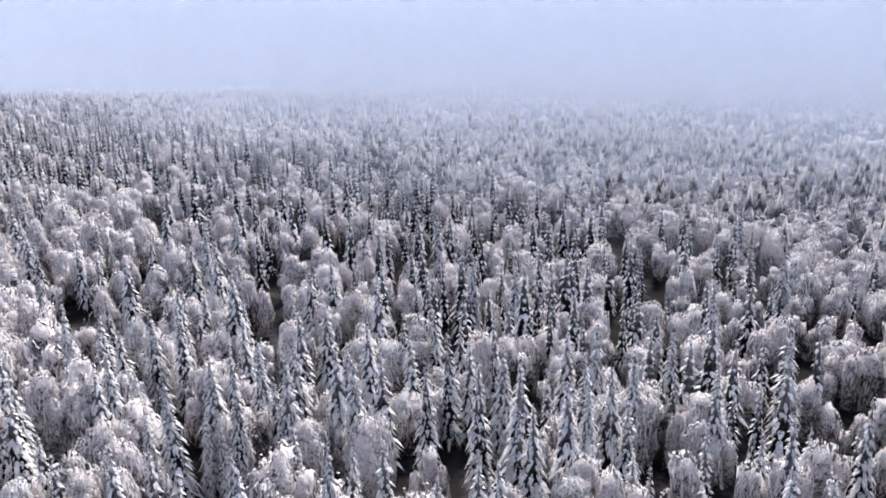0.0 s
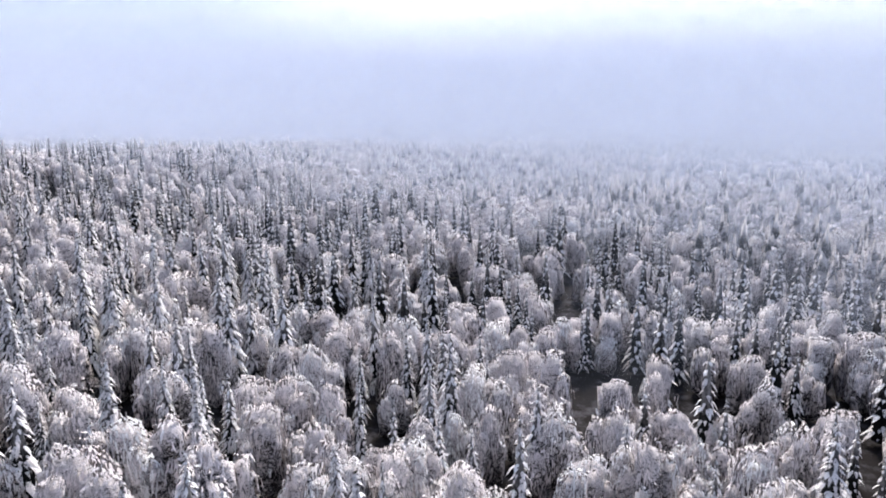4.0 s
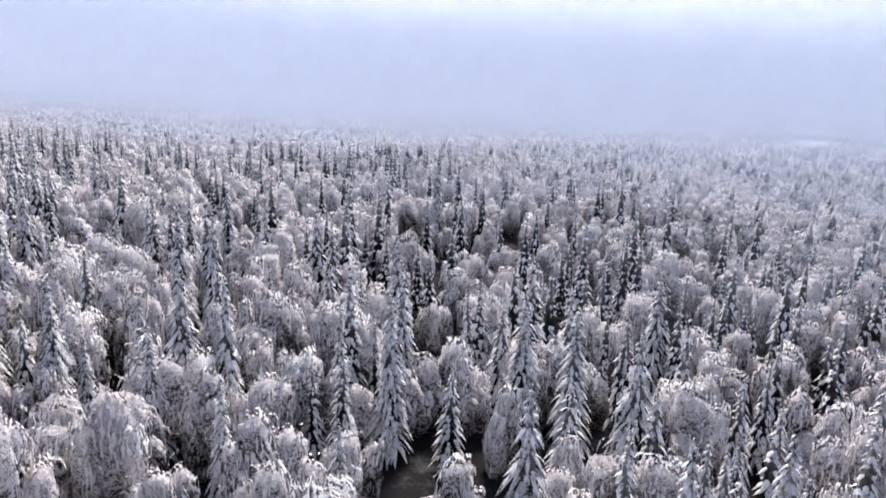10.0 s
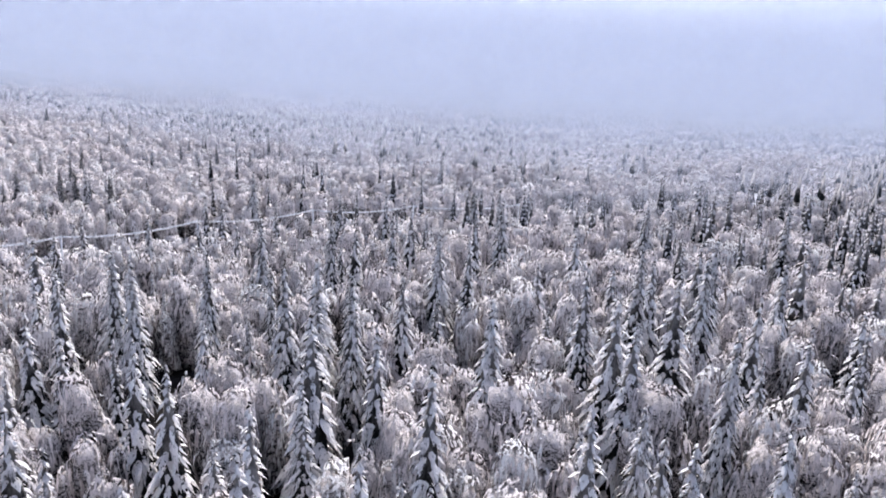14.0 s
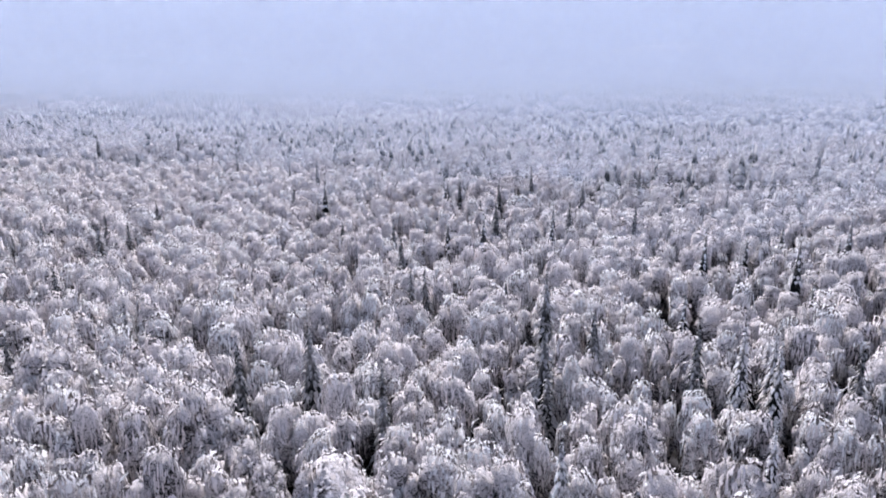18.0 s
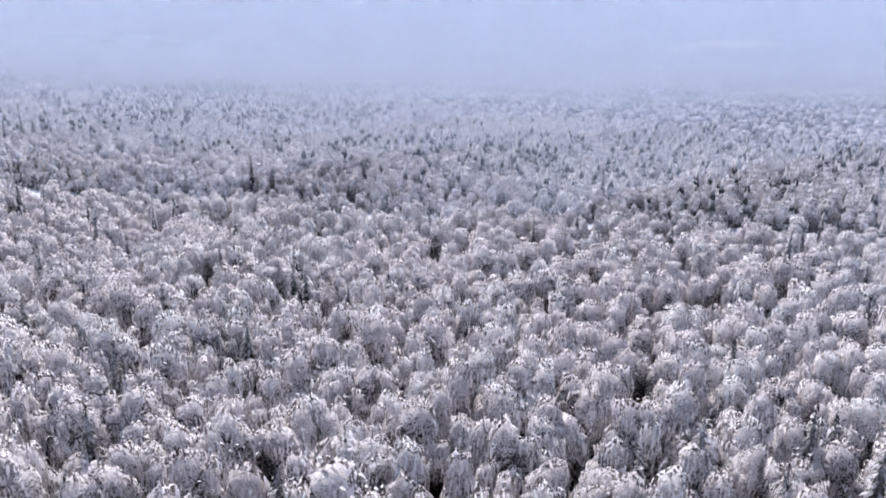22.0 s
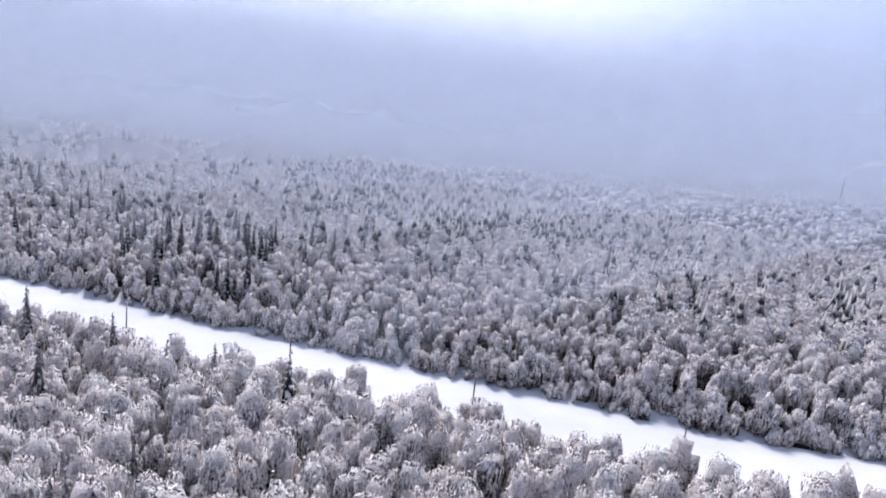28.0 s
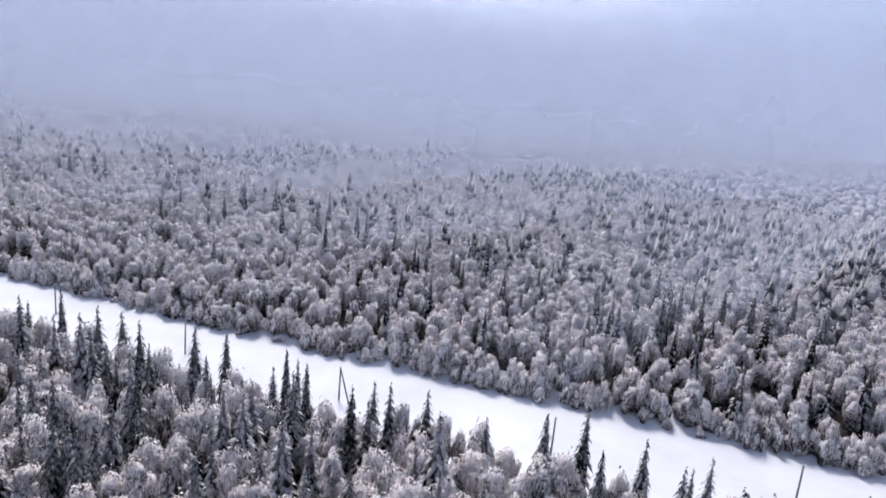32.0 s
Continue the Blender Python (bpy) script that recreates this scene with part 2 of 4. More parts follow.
def mist_material(name, alpha, colour, near):
    """Thin lit fog: mostly clear, scattering the sky's light both ways; thins out upwards."""
    m, nt, b = material(name)
    nt.nodes.remove(b)
    out = nt.nodes["Material Output"]
    clear, df, tl = (nt.nodes.new("ShaderNodeBsdf" + k) for k in ("Transparent", "Diffuse", "Translucent"))
    for s in (df, tl):
        s.inputs["Color"].default_value = (*colour, 1)
    half_ = nt.nodes.new("ShaderNodeMixShader")
    nt.links.new(df.outputs[0], half_.inputs[1])
    nt.links.new(tl.outputs[0], half_.inputs[2])
    n = noise_node(nt, 0.006, 3.0, (1, 1, 2.5))
    co = nt.nodes.new("ShaderNodeTexCoord")
    sp = nt.nodes.new("ShaderNodeSeparateXYZ")
    nt.links.new(co.outputs["Object"], sp.inputs[0])
    fade = nt.nodes.new("ShaderNodeMapRange")
    fade.interpolation_type = "SMOOTHSTEP"
    fade.inputs["From Min"].default_value, fade.inputs["From Max"].default_value = 215.0, 40.0
    fade.inputs["To Min"].default_value, fade.inputs["To Max"].default_value = 0.0, alpha
    nt.links.new(sp.outputs["Z"], fade.inputs["Value"])
    var = nt.nodes.new("ShaderNodeMapRange")
    var.inputs["From Min"].default_value, var.inputs["From Max"].default_value = 0.3, 0.7
    var.inputs["To Min"].default_value, var.inputs["To Max"].default_value = 0.75, 1.25
    nt.links.new(n.outputs[0], var.inputs["Value"])
    mul = nt.nodes.new("ShaderNodeMath")
    mul.operation = "MULTIPLY"
    nt.links.new(fade.outputs[0], mul.inputs[0])
    nt.links.new(var.outputs[0], mul.inputs[1])
    come = nt.nodes.new("ShaderNodeMapRange")
    come.interpolation_type = "SMOOTHSTEP"
    come.inputs["From Min"].default_value, come.inputs["From Max"].default_value = near
    nt.links.new(sp.outputs["X"], come.inputs["Value"])
    mul2 = nt.nodes.new("ShaderNodeMath")
    mul2.operation = "MULTIPLY"
    nt.links.new(mul.outputs[0], mul2.inputs[0])
    nt.links.new(come.outputs[0], mul2.inputs[1])
    mul = mul2
    mx = nt.nodes.new("ShaderNodeMixShader")
    nt.links.new(mul.outputs[0], mx.inputs[0])
    nt.links.new(clear.outputs[0], mx.inputs[1])
    nt.links.new(half_.outputs[0], mx.inputs[2])
    nt.links.new(mx.outputs[0], out.inputs["Surface"])
    return m


# ---- shape helpers ----
def tube(points, radii, sides, flat=1.0, turn=0.0):
    """A tapered, closed tube along points: vertices and triangles."""
    pts = np.asarray(points, float)
    k = len(pts)
    ang = turn + np.arange(sides) * 2 * np.pi / sides
    v, f = [], []
    for i in range(k):
        d = pts[min(i + 1, k - 1)] - pts[max(i - 1, 0)]
        d = d / (np.linalg.norm(d) + 1e-9)
        a = np.cross(d, (0, 0, 1.0))
        if np.linalg.norm(a) < 0.05:
            a = np.cross(d, (0, 1.0, 0))
        a = a / np.linalg.norm(a)
        b = np.cross(a, d)
        v.append(pts[i] + radii[i] * (np.cos(ang)[:, None] * a + flat * np.sin(ang)[:, None] * b))
    v = np.concatenate(v)
    for i in range(k - 1):
        for j in range(sides):
            p, q = i * sides + j, i * sides + (j + 1) % sides
            f += [(p, q, q + sides), (p, q + sides, p + sides)]
    f += [(0, j + 1, j) for j in range(1, sides - 1)]
    e = (k - 1) * sides
    f += [(e, e + j, e + j + 1) for j in range(1, sides - 1)]
    return v, np.array(f)


def join(pieces):
    vs, fs, n = [], [], 0
    for v, f in pieces:
        vs.append(v)
        fs.append(f + n)
        n += len(v)
    return np.concatenate(vs), np.concatenate(fs)


def pad(h, az, length, width, droop, lift, rng, fine):
    """One snow-laden spruce bough: a ridged finger that leaves the trunk and hangs steeply to its tip."""
    st = np.array([0.03, 0.36, 0.72, 1.0])
    z = h + lift * np.sin(st * 2.6) * length - droop * length * st ** 1.5
    r = st ** 0.75 * length
    w = np.array([0.25, 1.0, 0.9, 0.15]) * width
    dip = np.array([0.0, 0.5, 0.5, 0.0]) * width
    ca, sa = math.cos(az), math.sin(az)
    spine = np.stack([r * ca, r * sa, z], 1)
    side = np.array([-sa, ca, 0.0])
    if not fine:
        v = np.array([spine[0], spine[1] * 0.4 + spine[2] * 0.6, spine[3], *(spine[1] * 0.4 + spine[2] * 0.6 + k * side * w[1] + (0.25 * ca * -w[1], 0.25 * sa * -w[1], -0.5 * w[1]) for k in (1, -1))])
        return v, np.array([(0, 1, 3), (1, 2, 3), (0, 4, 1), (1, 4, 2)])
    back = np.array([-0.4 * ca, -0.4 * sa, -0.8])
    left = spine[1:3] + side * w[1:3, None] + back * dip[1:3, None] * rng.uniform(0.7, 1.3)
    right = spine[1:3] - side * w[1:3, None] + back * dip[1:3, None] * rng.uniform(0.7, 1.3)
    v = np.concatenate([spine, left, right])
    return v, np.array([(0, 1, 4), (1, 5, 4), (1, 2, 5), (2, 3, 5), (0, 6, 1), (1, 6, 7), (1, 7, 2), (2, 7, 3)])


def spruce_shape(rng, height, radius, whorls, per, fine):
    """Crown, trunk and shade-coloured core of a narrow northern spruce with tiers of hanging snow-laden boughs."""
    parts = []
    lob = rng.uniform(0, 6.28)
    for i in range(whorls):
        f = (i + rng.uniform(0.3, 0.7)) / whorls
        h = height * (0.13 + 0.86 * f)
        r = radius * 0.86 * (1 - f) ** 0.72 * rng.uniform(0.85, 1.15) + 0.16
        az = rng.uniform(0, 6.28)
        n = per if f < 0.55 else max(4, int(per * 0.7))
        for j in range(n):
            q = az + j * 6.283 / n + rng.uniform(-0.35, 0.35)
            ln = r * rng.uniform(0.7, 1.25) * (1 + 0.14 * math.sin(q * 2 + lob))
            parts.append(pad(h + rng.uniform(-0.3, 0.3), q, ln, (0.07 * ln + 0.085) * (12.0 / per) ** 0.8 * rng.uniform(0.7, 1.35), rng.uniform(1.0, 1.75), 0.12, rng, fine))
    for i in range(6):
        parts.append(pad(height * (1.02 - 0.014 * i), i * 1.3 + rng.uniform(0, 1), 0.2 + 0.06 * i, 0.13, 2.2, 0.15, rng, fine))
    trunk = tube([(0, 0, -0.4), (0, 0, height * 0.5), (0, 0, height * 0.97)], (0.24, 0.15, 0.03), 5)
    # inner cone added so that the gaps between boughs look dark
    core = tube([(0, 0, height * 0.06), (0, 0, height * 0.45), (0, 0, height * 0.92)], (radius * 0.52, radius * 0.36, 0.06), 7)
    return join(parts), trunk, core


def dome(rng, height, radius, n_az, n_el, cells, swell, bx, by, low=0.10):
    """A weeping crown swollen into clumps of rimed twigs, each round above and cut in beneath."""
    t = (1 - (1 - np.arange(n_el) / n_el) ** 1.25)[:, None]
    a = (np.arange(n_az) * 6.283 / n_az)[None] + (np.arange(n_el) % 2)[:, None] * 3.1416 / n_az + rng.uniform(-0.12, 0.12, (n_el, n_az))
    p = np.sqrt(1 - t ** 3.2) * (0.60 + 0.40 * np.clip(t / 0.35, 0, 1)) * (1 + 0.16 * np.cos(a - rng.uniform(0, 6.28)) + 0.10 * np.cos(2 * a - rng.uniform(0, 6.28)))
    tj = t + rng.uniform(-0.25, 0.25, a.shape) / n_el
    rise = np.zeros(a.shape)
    for c in range(cells * 4):
        small = c >= cells
        n = cells * 3 if small else cells
        ca, ct = c * 2.39996 + rng.uniform(-0.5, 0.5), 1 - (1 - (c % n + 0.5) / n) ** 0.8 * 1.02
        k = swell * rng.uniform(0.75, 1.3) * (0.5 if small else 1.0)
        da = (a - ca + 3.14159) % 6.28318 - 3.14159
        dz = (tj - ct) * height * (1 - low)
        u = da * np.maximum(p, 0.15) * radius / k
        v = np.where(dz > 0, dz / (1.1 * k), dz / (1.5 * k))
        add = np.sqrt(np.clip(1 - u * u - v * v, 0, 1)) * k * rng.uniform(0.7, 1.15)
        rise = rise + 0.7 * add if small else np.maximum(rise, add)
    rise = np.minimum(rise, swell * 1.5)
    r = p * radius * 0.68 + rise * 0.85 * np.sqrt(1 - t ** 2 * 0.8)
    z = height * (low + (1 - low) * tj) * (0.94 + 0.02 * np.cos(3 * a)) + rise * 0.8 * t - 0.25 * swell
    k = (z / height) ** 2
    v = np.stack([r * np.cos(a) + bx * k, r * np.sin(a) + by * k, z], -1).reshape(-1, 3)
    v = np.concatenate([v, [(bx, by, v[-n_az:, 2].max() + 0.03 * height)]])
    f = []
    for i in range(n_el - 1):
        for j in range(n_az):
            m, q = i * n_az + j, i * n_az + (j + 1) % n_az
            f += [(m, q, q + n_az), (m, q + n_az, m + n_az)] if i % 2 else [(m, q, m + n_az), (q, q + n_az, m + n_az)]
    e = (n_el - 1) * n_az
    f += [(e + j, e + (j + 1) % n_az, len(v) - 1) for j in range(n_az)]
    return v, np.array(f)


def strand(start, az, reach, drop, width, n, rng):
    """One spray of rimed twigs: it leaves the crown, arches over and hangs down. n stations of a folded ribbon."""
    u = np.linspace(0, 1, n)
    r = reach * np.sin(np.minimum(u / 0.8, 1.0) * 1.5708)
    z = 0.25 * reach * np.sin(np.minimum(u / 0.5, 1.0) * 3.1416) - drop * np.clip((u - 0.12) / 0.88, 0, 1) ** 1.5
    q = az + rng.uniform(-0.4, 0.4) * u
    mid = start + np.stack([r * np.cos(q), r * np.sin(q), z], 1)
    tr, tz = np.gradient(r), np.gradient(z)
    ln = np.hypot(tr, tz) + 1e-6
    nr, nz = -tz / ln, tr / ln
    w = width * np.interp(u, (0, 0.35, 0.75, 1.0), (0.7, 1.0, 0.75, 0.08)) * rng.uniform(0.8, 1.2, n)
    side = np.stack([-np.sin(q), np.cos(q), 0 * q], 1) * w[:, None]
    sink = np.stack([nr * np.cos(q), nr * np.sin(q), nz], 1) * (0.55 * w)[:, None]
    v = np.concatenate([mid, mid + side - sink, mid - side - sink])
    i = np.arange(n - 1)
    f = np.concatenate([np.stack([i, i + 1, i + 1 + n], 1), np.stack([i, i + 1 + n, i + n], 1), np.stack([i, i + 1 + 2 * n, i + 1], 1), np.stack([i, i + 2 * n, i + 1 + 2 * n], 1)])
    return v, f


def birch_shape(rng, height, radius, heads_n, sprays, stations, bend, n_az, n_el):
    """A rimed birch of several rounded heads: its free sprays, stems, inner body and outer veil of hanging twigs."""
    turn = rng.uniform(0, 6.28)
    heads = [(0.0, 0.0, 1.0, 0.64)]
    for i in range(heads_n - 1):
        q, o = turn + i * 2.4 + rng.uniform(-0.4, 0.4), radius * rng.uniform(0.40, 0.72)
        heads.append((math.cos(q) * o, math.sin(q) * o, rng.uniform(0.60, 0.92), rng.uniform(0.42, 0.60)))
    inner, veil, outer, stems = [], [], [], []
    share = sum(hd[3] for hd in heads)
    for hx, hy, hk, rk in heads:
        hh, rr = height * hk, radius * rk
        bx, by = bend * rng.uniform(-1, 1), bend * rng.uniform(-1, 1)
        v, f = dome(rng, hh * 0.90, rr * 0.84, n_az, n_el, 7, rr * 0.52, bx, by)
        inner.append((v + (hx, hy, 0.0), f))
        v, f = dome(rng, hh * 0.97, rr * 1.0, n_az, n_el, 7, rr * 0.52, bx, by, 0.16)
        veil.append((v + (hx, hy, 0.0), f))
        m = int(sprays * rk / share)
        for j in range(m):
            u = (j + 0.5) / m
            az = j * 2.39996 + rng.uniform(-0.5, 0.5)
            h = hh * (0.95 - 0.66 * u ** 1.35) + rng.uniform(-0.04, 0.04) * hh
            k = (h / hh) ** 2
            r = rr * (0.08 + 0.74 * u ** 0.55) * rng.uniform(0.8, 1.05)
            start = np.array([math.cos(az) * r + bx * k + hx, math.sin(az) * r + by * k + hy, h])
            drop = max(0.3, min(height * rng.uniform(0.09, 0.20) * (0.75 + 0.5 * u), h - 0.2))
            outer.append(strand(start, az + rng.uniform(-0.5, 0.5), radius * rng.uniform(0.14, 0.34), drop, radius * rng.uniform(0.03, 0.06) * (1.0 if stations > 3 else 1.5), stations, rng))
        stems.append(tube([(hx * 0.1, hy * 0.1, -0.4), (hx * 0.6 + bx * 0.3, hy * 0.6 + by * 0.3, hh * 0.5), (hx + bx * 0.8, hy + by * 0.8, hh * 0.88)], (0.14, 0.10, 0.04), 4))
    return join(veil + outer), join(stems), join(inner)


def lump_shape(rng, height, radius, spruce):
    """A far tree: a ragged crown of few faces."""
    if spruce:
        parts = []
        for i in range(3):
            h, r = height * (0.10 + 0.26 * i), radius * (1.0 - 0.27 * i)
            n = 5
            a = np.arange(n) * 6.283 / n + rng.uniform(0, 6.28)
            rim = np.stack([r * np.cos(a), r * np.sin(a), h + rng.uniform(-0.08, 0.08, n) * height], 1)
            v = np.concatenate([rim, [(0, 0, h + height * 0.46)]])
            parts.append((v, np.array([(j, (j + 1) % n, n) for j in range(n)])))
        return join(parts)
    parts = [dome(rng, height * 0.95, radius * 0.92, 7, 4, 5, radius * 0.45, 0.3, 0.2, 0.2)]
    for j in range(4):
        az, u = j * 2.39996, (j + 0.5) / 4
        v, f = pad(height * (1.0 - 0.42 * u), az, radius * rng.uniform(0.45, 0.75), radius * rng.uniform(0.16, 0.30), rng.uniform(0.5, 1.4), 0.35, rng, False)
        parts.append((v + np.array([math.cos(az), math.sin(az), 0.0]) * radius * 0.62 * u ** 0.6, f))
    return join(parts)


def lump_tiny(rng, height, radius):
    return dome(rng, height, radius, 5, 2, 4, radius * 0.5, 0.3, 0.2, 0.3)


def mesh_of(name, v, f, mats, mat_index=None, smooth=True):
    me = bpy.data.meshes.new(name)
    me.vertices.add(len(v))
    me.vertices.foreach_set("co", np.ascontiguousarray(v, np.float32).ravel())
    n = len(f)
    me.loops.add(3 * n)
    me.loops.foreach_set("vertex_index", np.ascontiguousarray(f, np.int32).ravel())
    me.polygons.add(n)
    me.polygons.foreach_set("loop_start", np.arange(0, 3 * n, 3, dtype=np.int32))
    if mat_index is not None:
        me.polygons.foreach_set("material_index", np.ascontiguousarray(mat_index, np.int32))
    me.polygons.foreach_set("use_smooth", np.full(n, smooth))
    for m in mats:
        me.materials.append(m)
    me.update(calc_edges=True)
    return me


def part(name, me, parent, label=""):
    ob = new(name, me)
    ob.parent = parent
    return tagged(ob, label)


def stuff_of(name, label, category, groups, mats):
    """Many trees as one mesh. groups: (vertices, triangles, material, rows of x, y, z, width scale, height scale, turn)."""
    vs, fs, ms, n = [], [], [], 0
    for v, f, mi, rows in groups:
        if not len(rows):
            continue
        c, s = np.cos(rows[:, 5])[:, None], np.sin(rows[:, 5])[:, None]
        x, y = v[None, :, 0] * rows[:, 3:4], v[None, :, 1] * rows[:, 3:4]
        w = np.stack([x * c - y * s + rows[:, 0:1], x * s + y * c + rows[:, 1:2], v[None, :, 2] * rows[:, 4:5] + rows[:, 2:3]], -1)
        vs.append(w.reshape(-1, 3))
        fs.append((f[None] + (n + np.arange(len(rows)) * len(v))[:, None, None]).reshape(-1, 3))
        ms.append(np.full(len(rows) * len(f), mi))
        n += len(v) * len(rows)
    me = mesh_of(name, np.concatenate(vs), np.concatenate(fs), mats, np.concatenate(ms))
    return tagged(new(name, me), label, category, kind="stuff")


# ---- the lie of the land ----
# s runs along the flight, w away to its side, from the first eye's foot
ALONG, ASIDE = np.array((-0.69186, 0.72203)), np.array((0.72203, 0.69186))
RISE_S = (-300, 60, 130, 180, 260, 340, 400, 450, 500, 540, 590, 640, 700, 760, 850, 950, 1050, 1150, 1300, 1700, 2600)
RISE_Z = (0, 4, 7.5, 12, 19, 21.5, 26.5, 31, 34.5, 35.5, 32, 29.5, 27.5, 27, 26, 23.3, 21, 20.5, 21, 18, 8)
TILT_S, TILT_K = (0, 250, 480, 600, 700, 900, 1100), (0.0, -0.012, -0.03, -0.03, -0.022, -0.012, 0.0)
EYE_S, EYE_W = (0, 73, 198, 327, 461, 584, 652, 721, 791, 854, 969, 1034, 1100, 1500), (0, -9, -23, -38, -53, -53, -51, -46, -33, -25, -5, -2, 10, 80)


def to_xy(s, w):
    return s * ALONG[0] + w * ASIDE[0], s * ALONG[1] + w * ASIDE[1]


def road_far_edge(s):
    return 125.5 + 0.17 * np.clip(930 - s, 0, 420) + 0.05 * np.clip(s - 1190, 0, 400)


def road_near_edge(s):
    return road_far_edge(s) - np.interp(s, (760, 900, 1080, 1300), (22, 32, 35, 30))


def ground_sw(s, w):
    s, w = np.asarray(s, float), np.asarray(w, float)
    z = np.interp(s, RISE_S, RISE_Z) + np.interp(s, TILT_S, TILT_K) * np.clip(w - 60, -120, 300)
    z = z - 0.012 * np.clip(w - 450, 0, 500) + 0.03 * np.clip(w - 1300, 0, 1500)
    z = z - 3.2 * np.interp(s, (780, 880), (0, 1)) * np.clip((22 - np.abs(w - road_far_edge(s) + 13.5)) / 7, 0, 1)
    soft = np.clip((np.abs(w - road_far_edge(s) + 15) - 22) / 20, 0, 1)
    z = z + (0.9 * np.sin(s * 0.041 + w * 0.017) + 0.7 * np.sin(w * 0.053 - s * 0.023)) * soft
    return z + np.clip((w - 300) / 400, 0, 1) * (2.5 * np.sin(s * 0.0061 + 1.0) * np.sin(w * 0.0083) + 3 * np.sin(s * 0.0023 - w * 0.004))


LANE_S, LANE_W = (639, 615, 600.3, 594, 588.3, 582.3, 577, 568, 552, 530, 510), (-120, -50, -8, 11, 30, 44, 56, 75, 100, 145, 200)


def lane_mid(w):
    return np.interp(w, LANE_W, LANE_S)


def sheet(name, s_vals, w_vals, lift, mat, label, category):
    """A piece of ground over a grid of s and w values."""
    sg, wg = np.meshgrid(s_vals, w_vals, indexing="ij") if np.ndim(w_vals) == 1 else (np.repeat(np.asarray(s_vals)[:, None], np.shape(w_vals)[1], 1), w_vals)
    x, y = to_xy(sg, wg)
    v = np.stack([x, y, ground_sw(sg, wg) + lift], -1).reshape(-1, 3)
    a, b = sg.shape
    i = (np.arange(a - 1)[:, None] * b + np.arange(b - 1)[None]).ravel()
    f = np.concatenate([np.stack([i, i + 1, i + b + 1], 1), np.stack([i, i + b + 1, i + b], 1)])
    x0, y0, z0 = v[f[0, 0]], v[f[0, 1]], v[f[0, 2]]
    if np.cross(y0 - x0, z0 - x0)[2] < 0:
        f = f[:, ::-1]
    return tagged(new(name, mesh_of(name, v, f, [mat])), label, category, kind="structure")


def spread(lo, hi, step, fine=()):
    return np.unique(np.concatenate([np.arange(lo, hi + 1, step), *fine]))


sheet("ground", spread(-3600, 4600, 200, [np.arange(-200, 1700, 12.0)]), spread(-1200, 4300, 200, [np.arange(-60, 420, 12.0), np.arange(66, 260, 4.0)]), 0.0, SHADED_FLOOR,
      "snowy forest floor with brush, coloured dark for the shade under trees", "ground")

# the cleared strip with the pole line, and the narrow lane
s_r = np.arange(520, 1760, 6.0)
edge_a = road_near_edge(s_r) + 1.6 * np.sin(s_r * 0.11) + 1.0 * np.sin(s_r * 0.37) - 3.0
edge_b = road_far_edge(s_r) + 6.0 + 0.6 * np.sin(s_r * 0.13 + 1) + 0.4 * np.sin(s_r * 0.41)
sheet("road", s_r, edge_a[:, None] + (edge_b - edge_a)[:, None] * np.linspace(0, 1, 9)[None], 0.35, ROAD_SNOW, "wide snow-covered clearing with a road through the woods", "road")

w_l = np.arange(-120, 197, 5.0)
half_l = 3.4 + 0.35 * np.sin(w_l * 0.3)
s_l = lane_mid(w_l)
lane_s = s_l[:, None] + half_l[:, None] * np.linspace(-1, 1, 6)[None]
lx, ly = to_xy(lane_s, np.repeat(w_l[:, None], 6, 1))
lv = np.stack([lx, ly, ground_sw(lane_s, np.repeat(w_l[:, None], 6, 1)) + np.array([-0.1, 0.22, 0.28, 0.28, 0.22, -0.1])[None]], -1).reshape(-1, 3)
li = (np.arange(len(w_l) - 1)[:, None] * 6 + np.arange(5)[None]).ravel()
lf = np.concatenate([np.stack([li, li + 1, li + 7], 1), np.stack([li, li + 7, li + 6], 1)])
if np.cross(lv[lf[0, 1]] - lv[lf[0, 0]], lv[lf[0, 2]] - lv[lf[0, 0]])[2] < 0:
    lf = lf[:, ::-1]
verge_s = s_l[:, None] + np.linspace(-13, 10, 6)[None]
vx, vy = to_xy(verge_s, np.repeat(w_l[:, None], 6, 1))
vv = np.stack([vx, vy, ground_sw(verge_s, np.repeat(w_l[:, None], 6, 1)) + 0.12], -1).reshape(-1, 3)
tagged(new("ground_verge", mesh_of("ground_verge", vv, lf, [VERGE])), "snowy verge with low brush beside the lane", "verge", kind="structure")
tagged(new("pavement_lane", mesh_of("pavement_lane", lv, lf, [ROAD_SNOW])), "narrow snowed-in forest lane", "lane", kind="structure")

# far snow fields in the mist
FIELDS = ((470, 660, 45, 60), (855, 1010, 26, 90), (1010, 1180, 60, 60), (830, 470, 3.0, 75), (831, 606, 9, 9))
for s0, w0, ls, lw in FIELDS:
    sheet("field", np.linspace(s0 - ls, s0 + ls, 9), np.linspace(w0 - lw, w0 + lw, 13), 0.6, FIELD_SNOW, "open snow field far off in the mist", "field")

# ---- the woods ----
rng = np.random.default_rng(7)


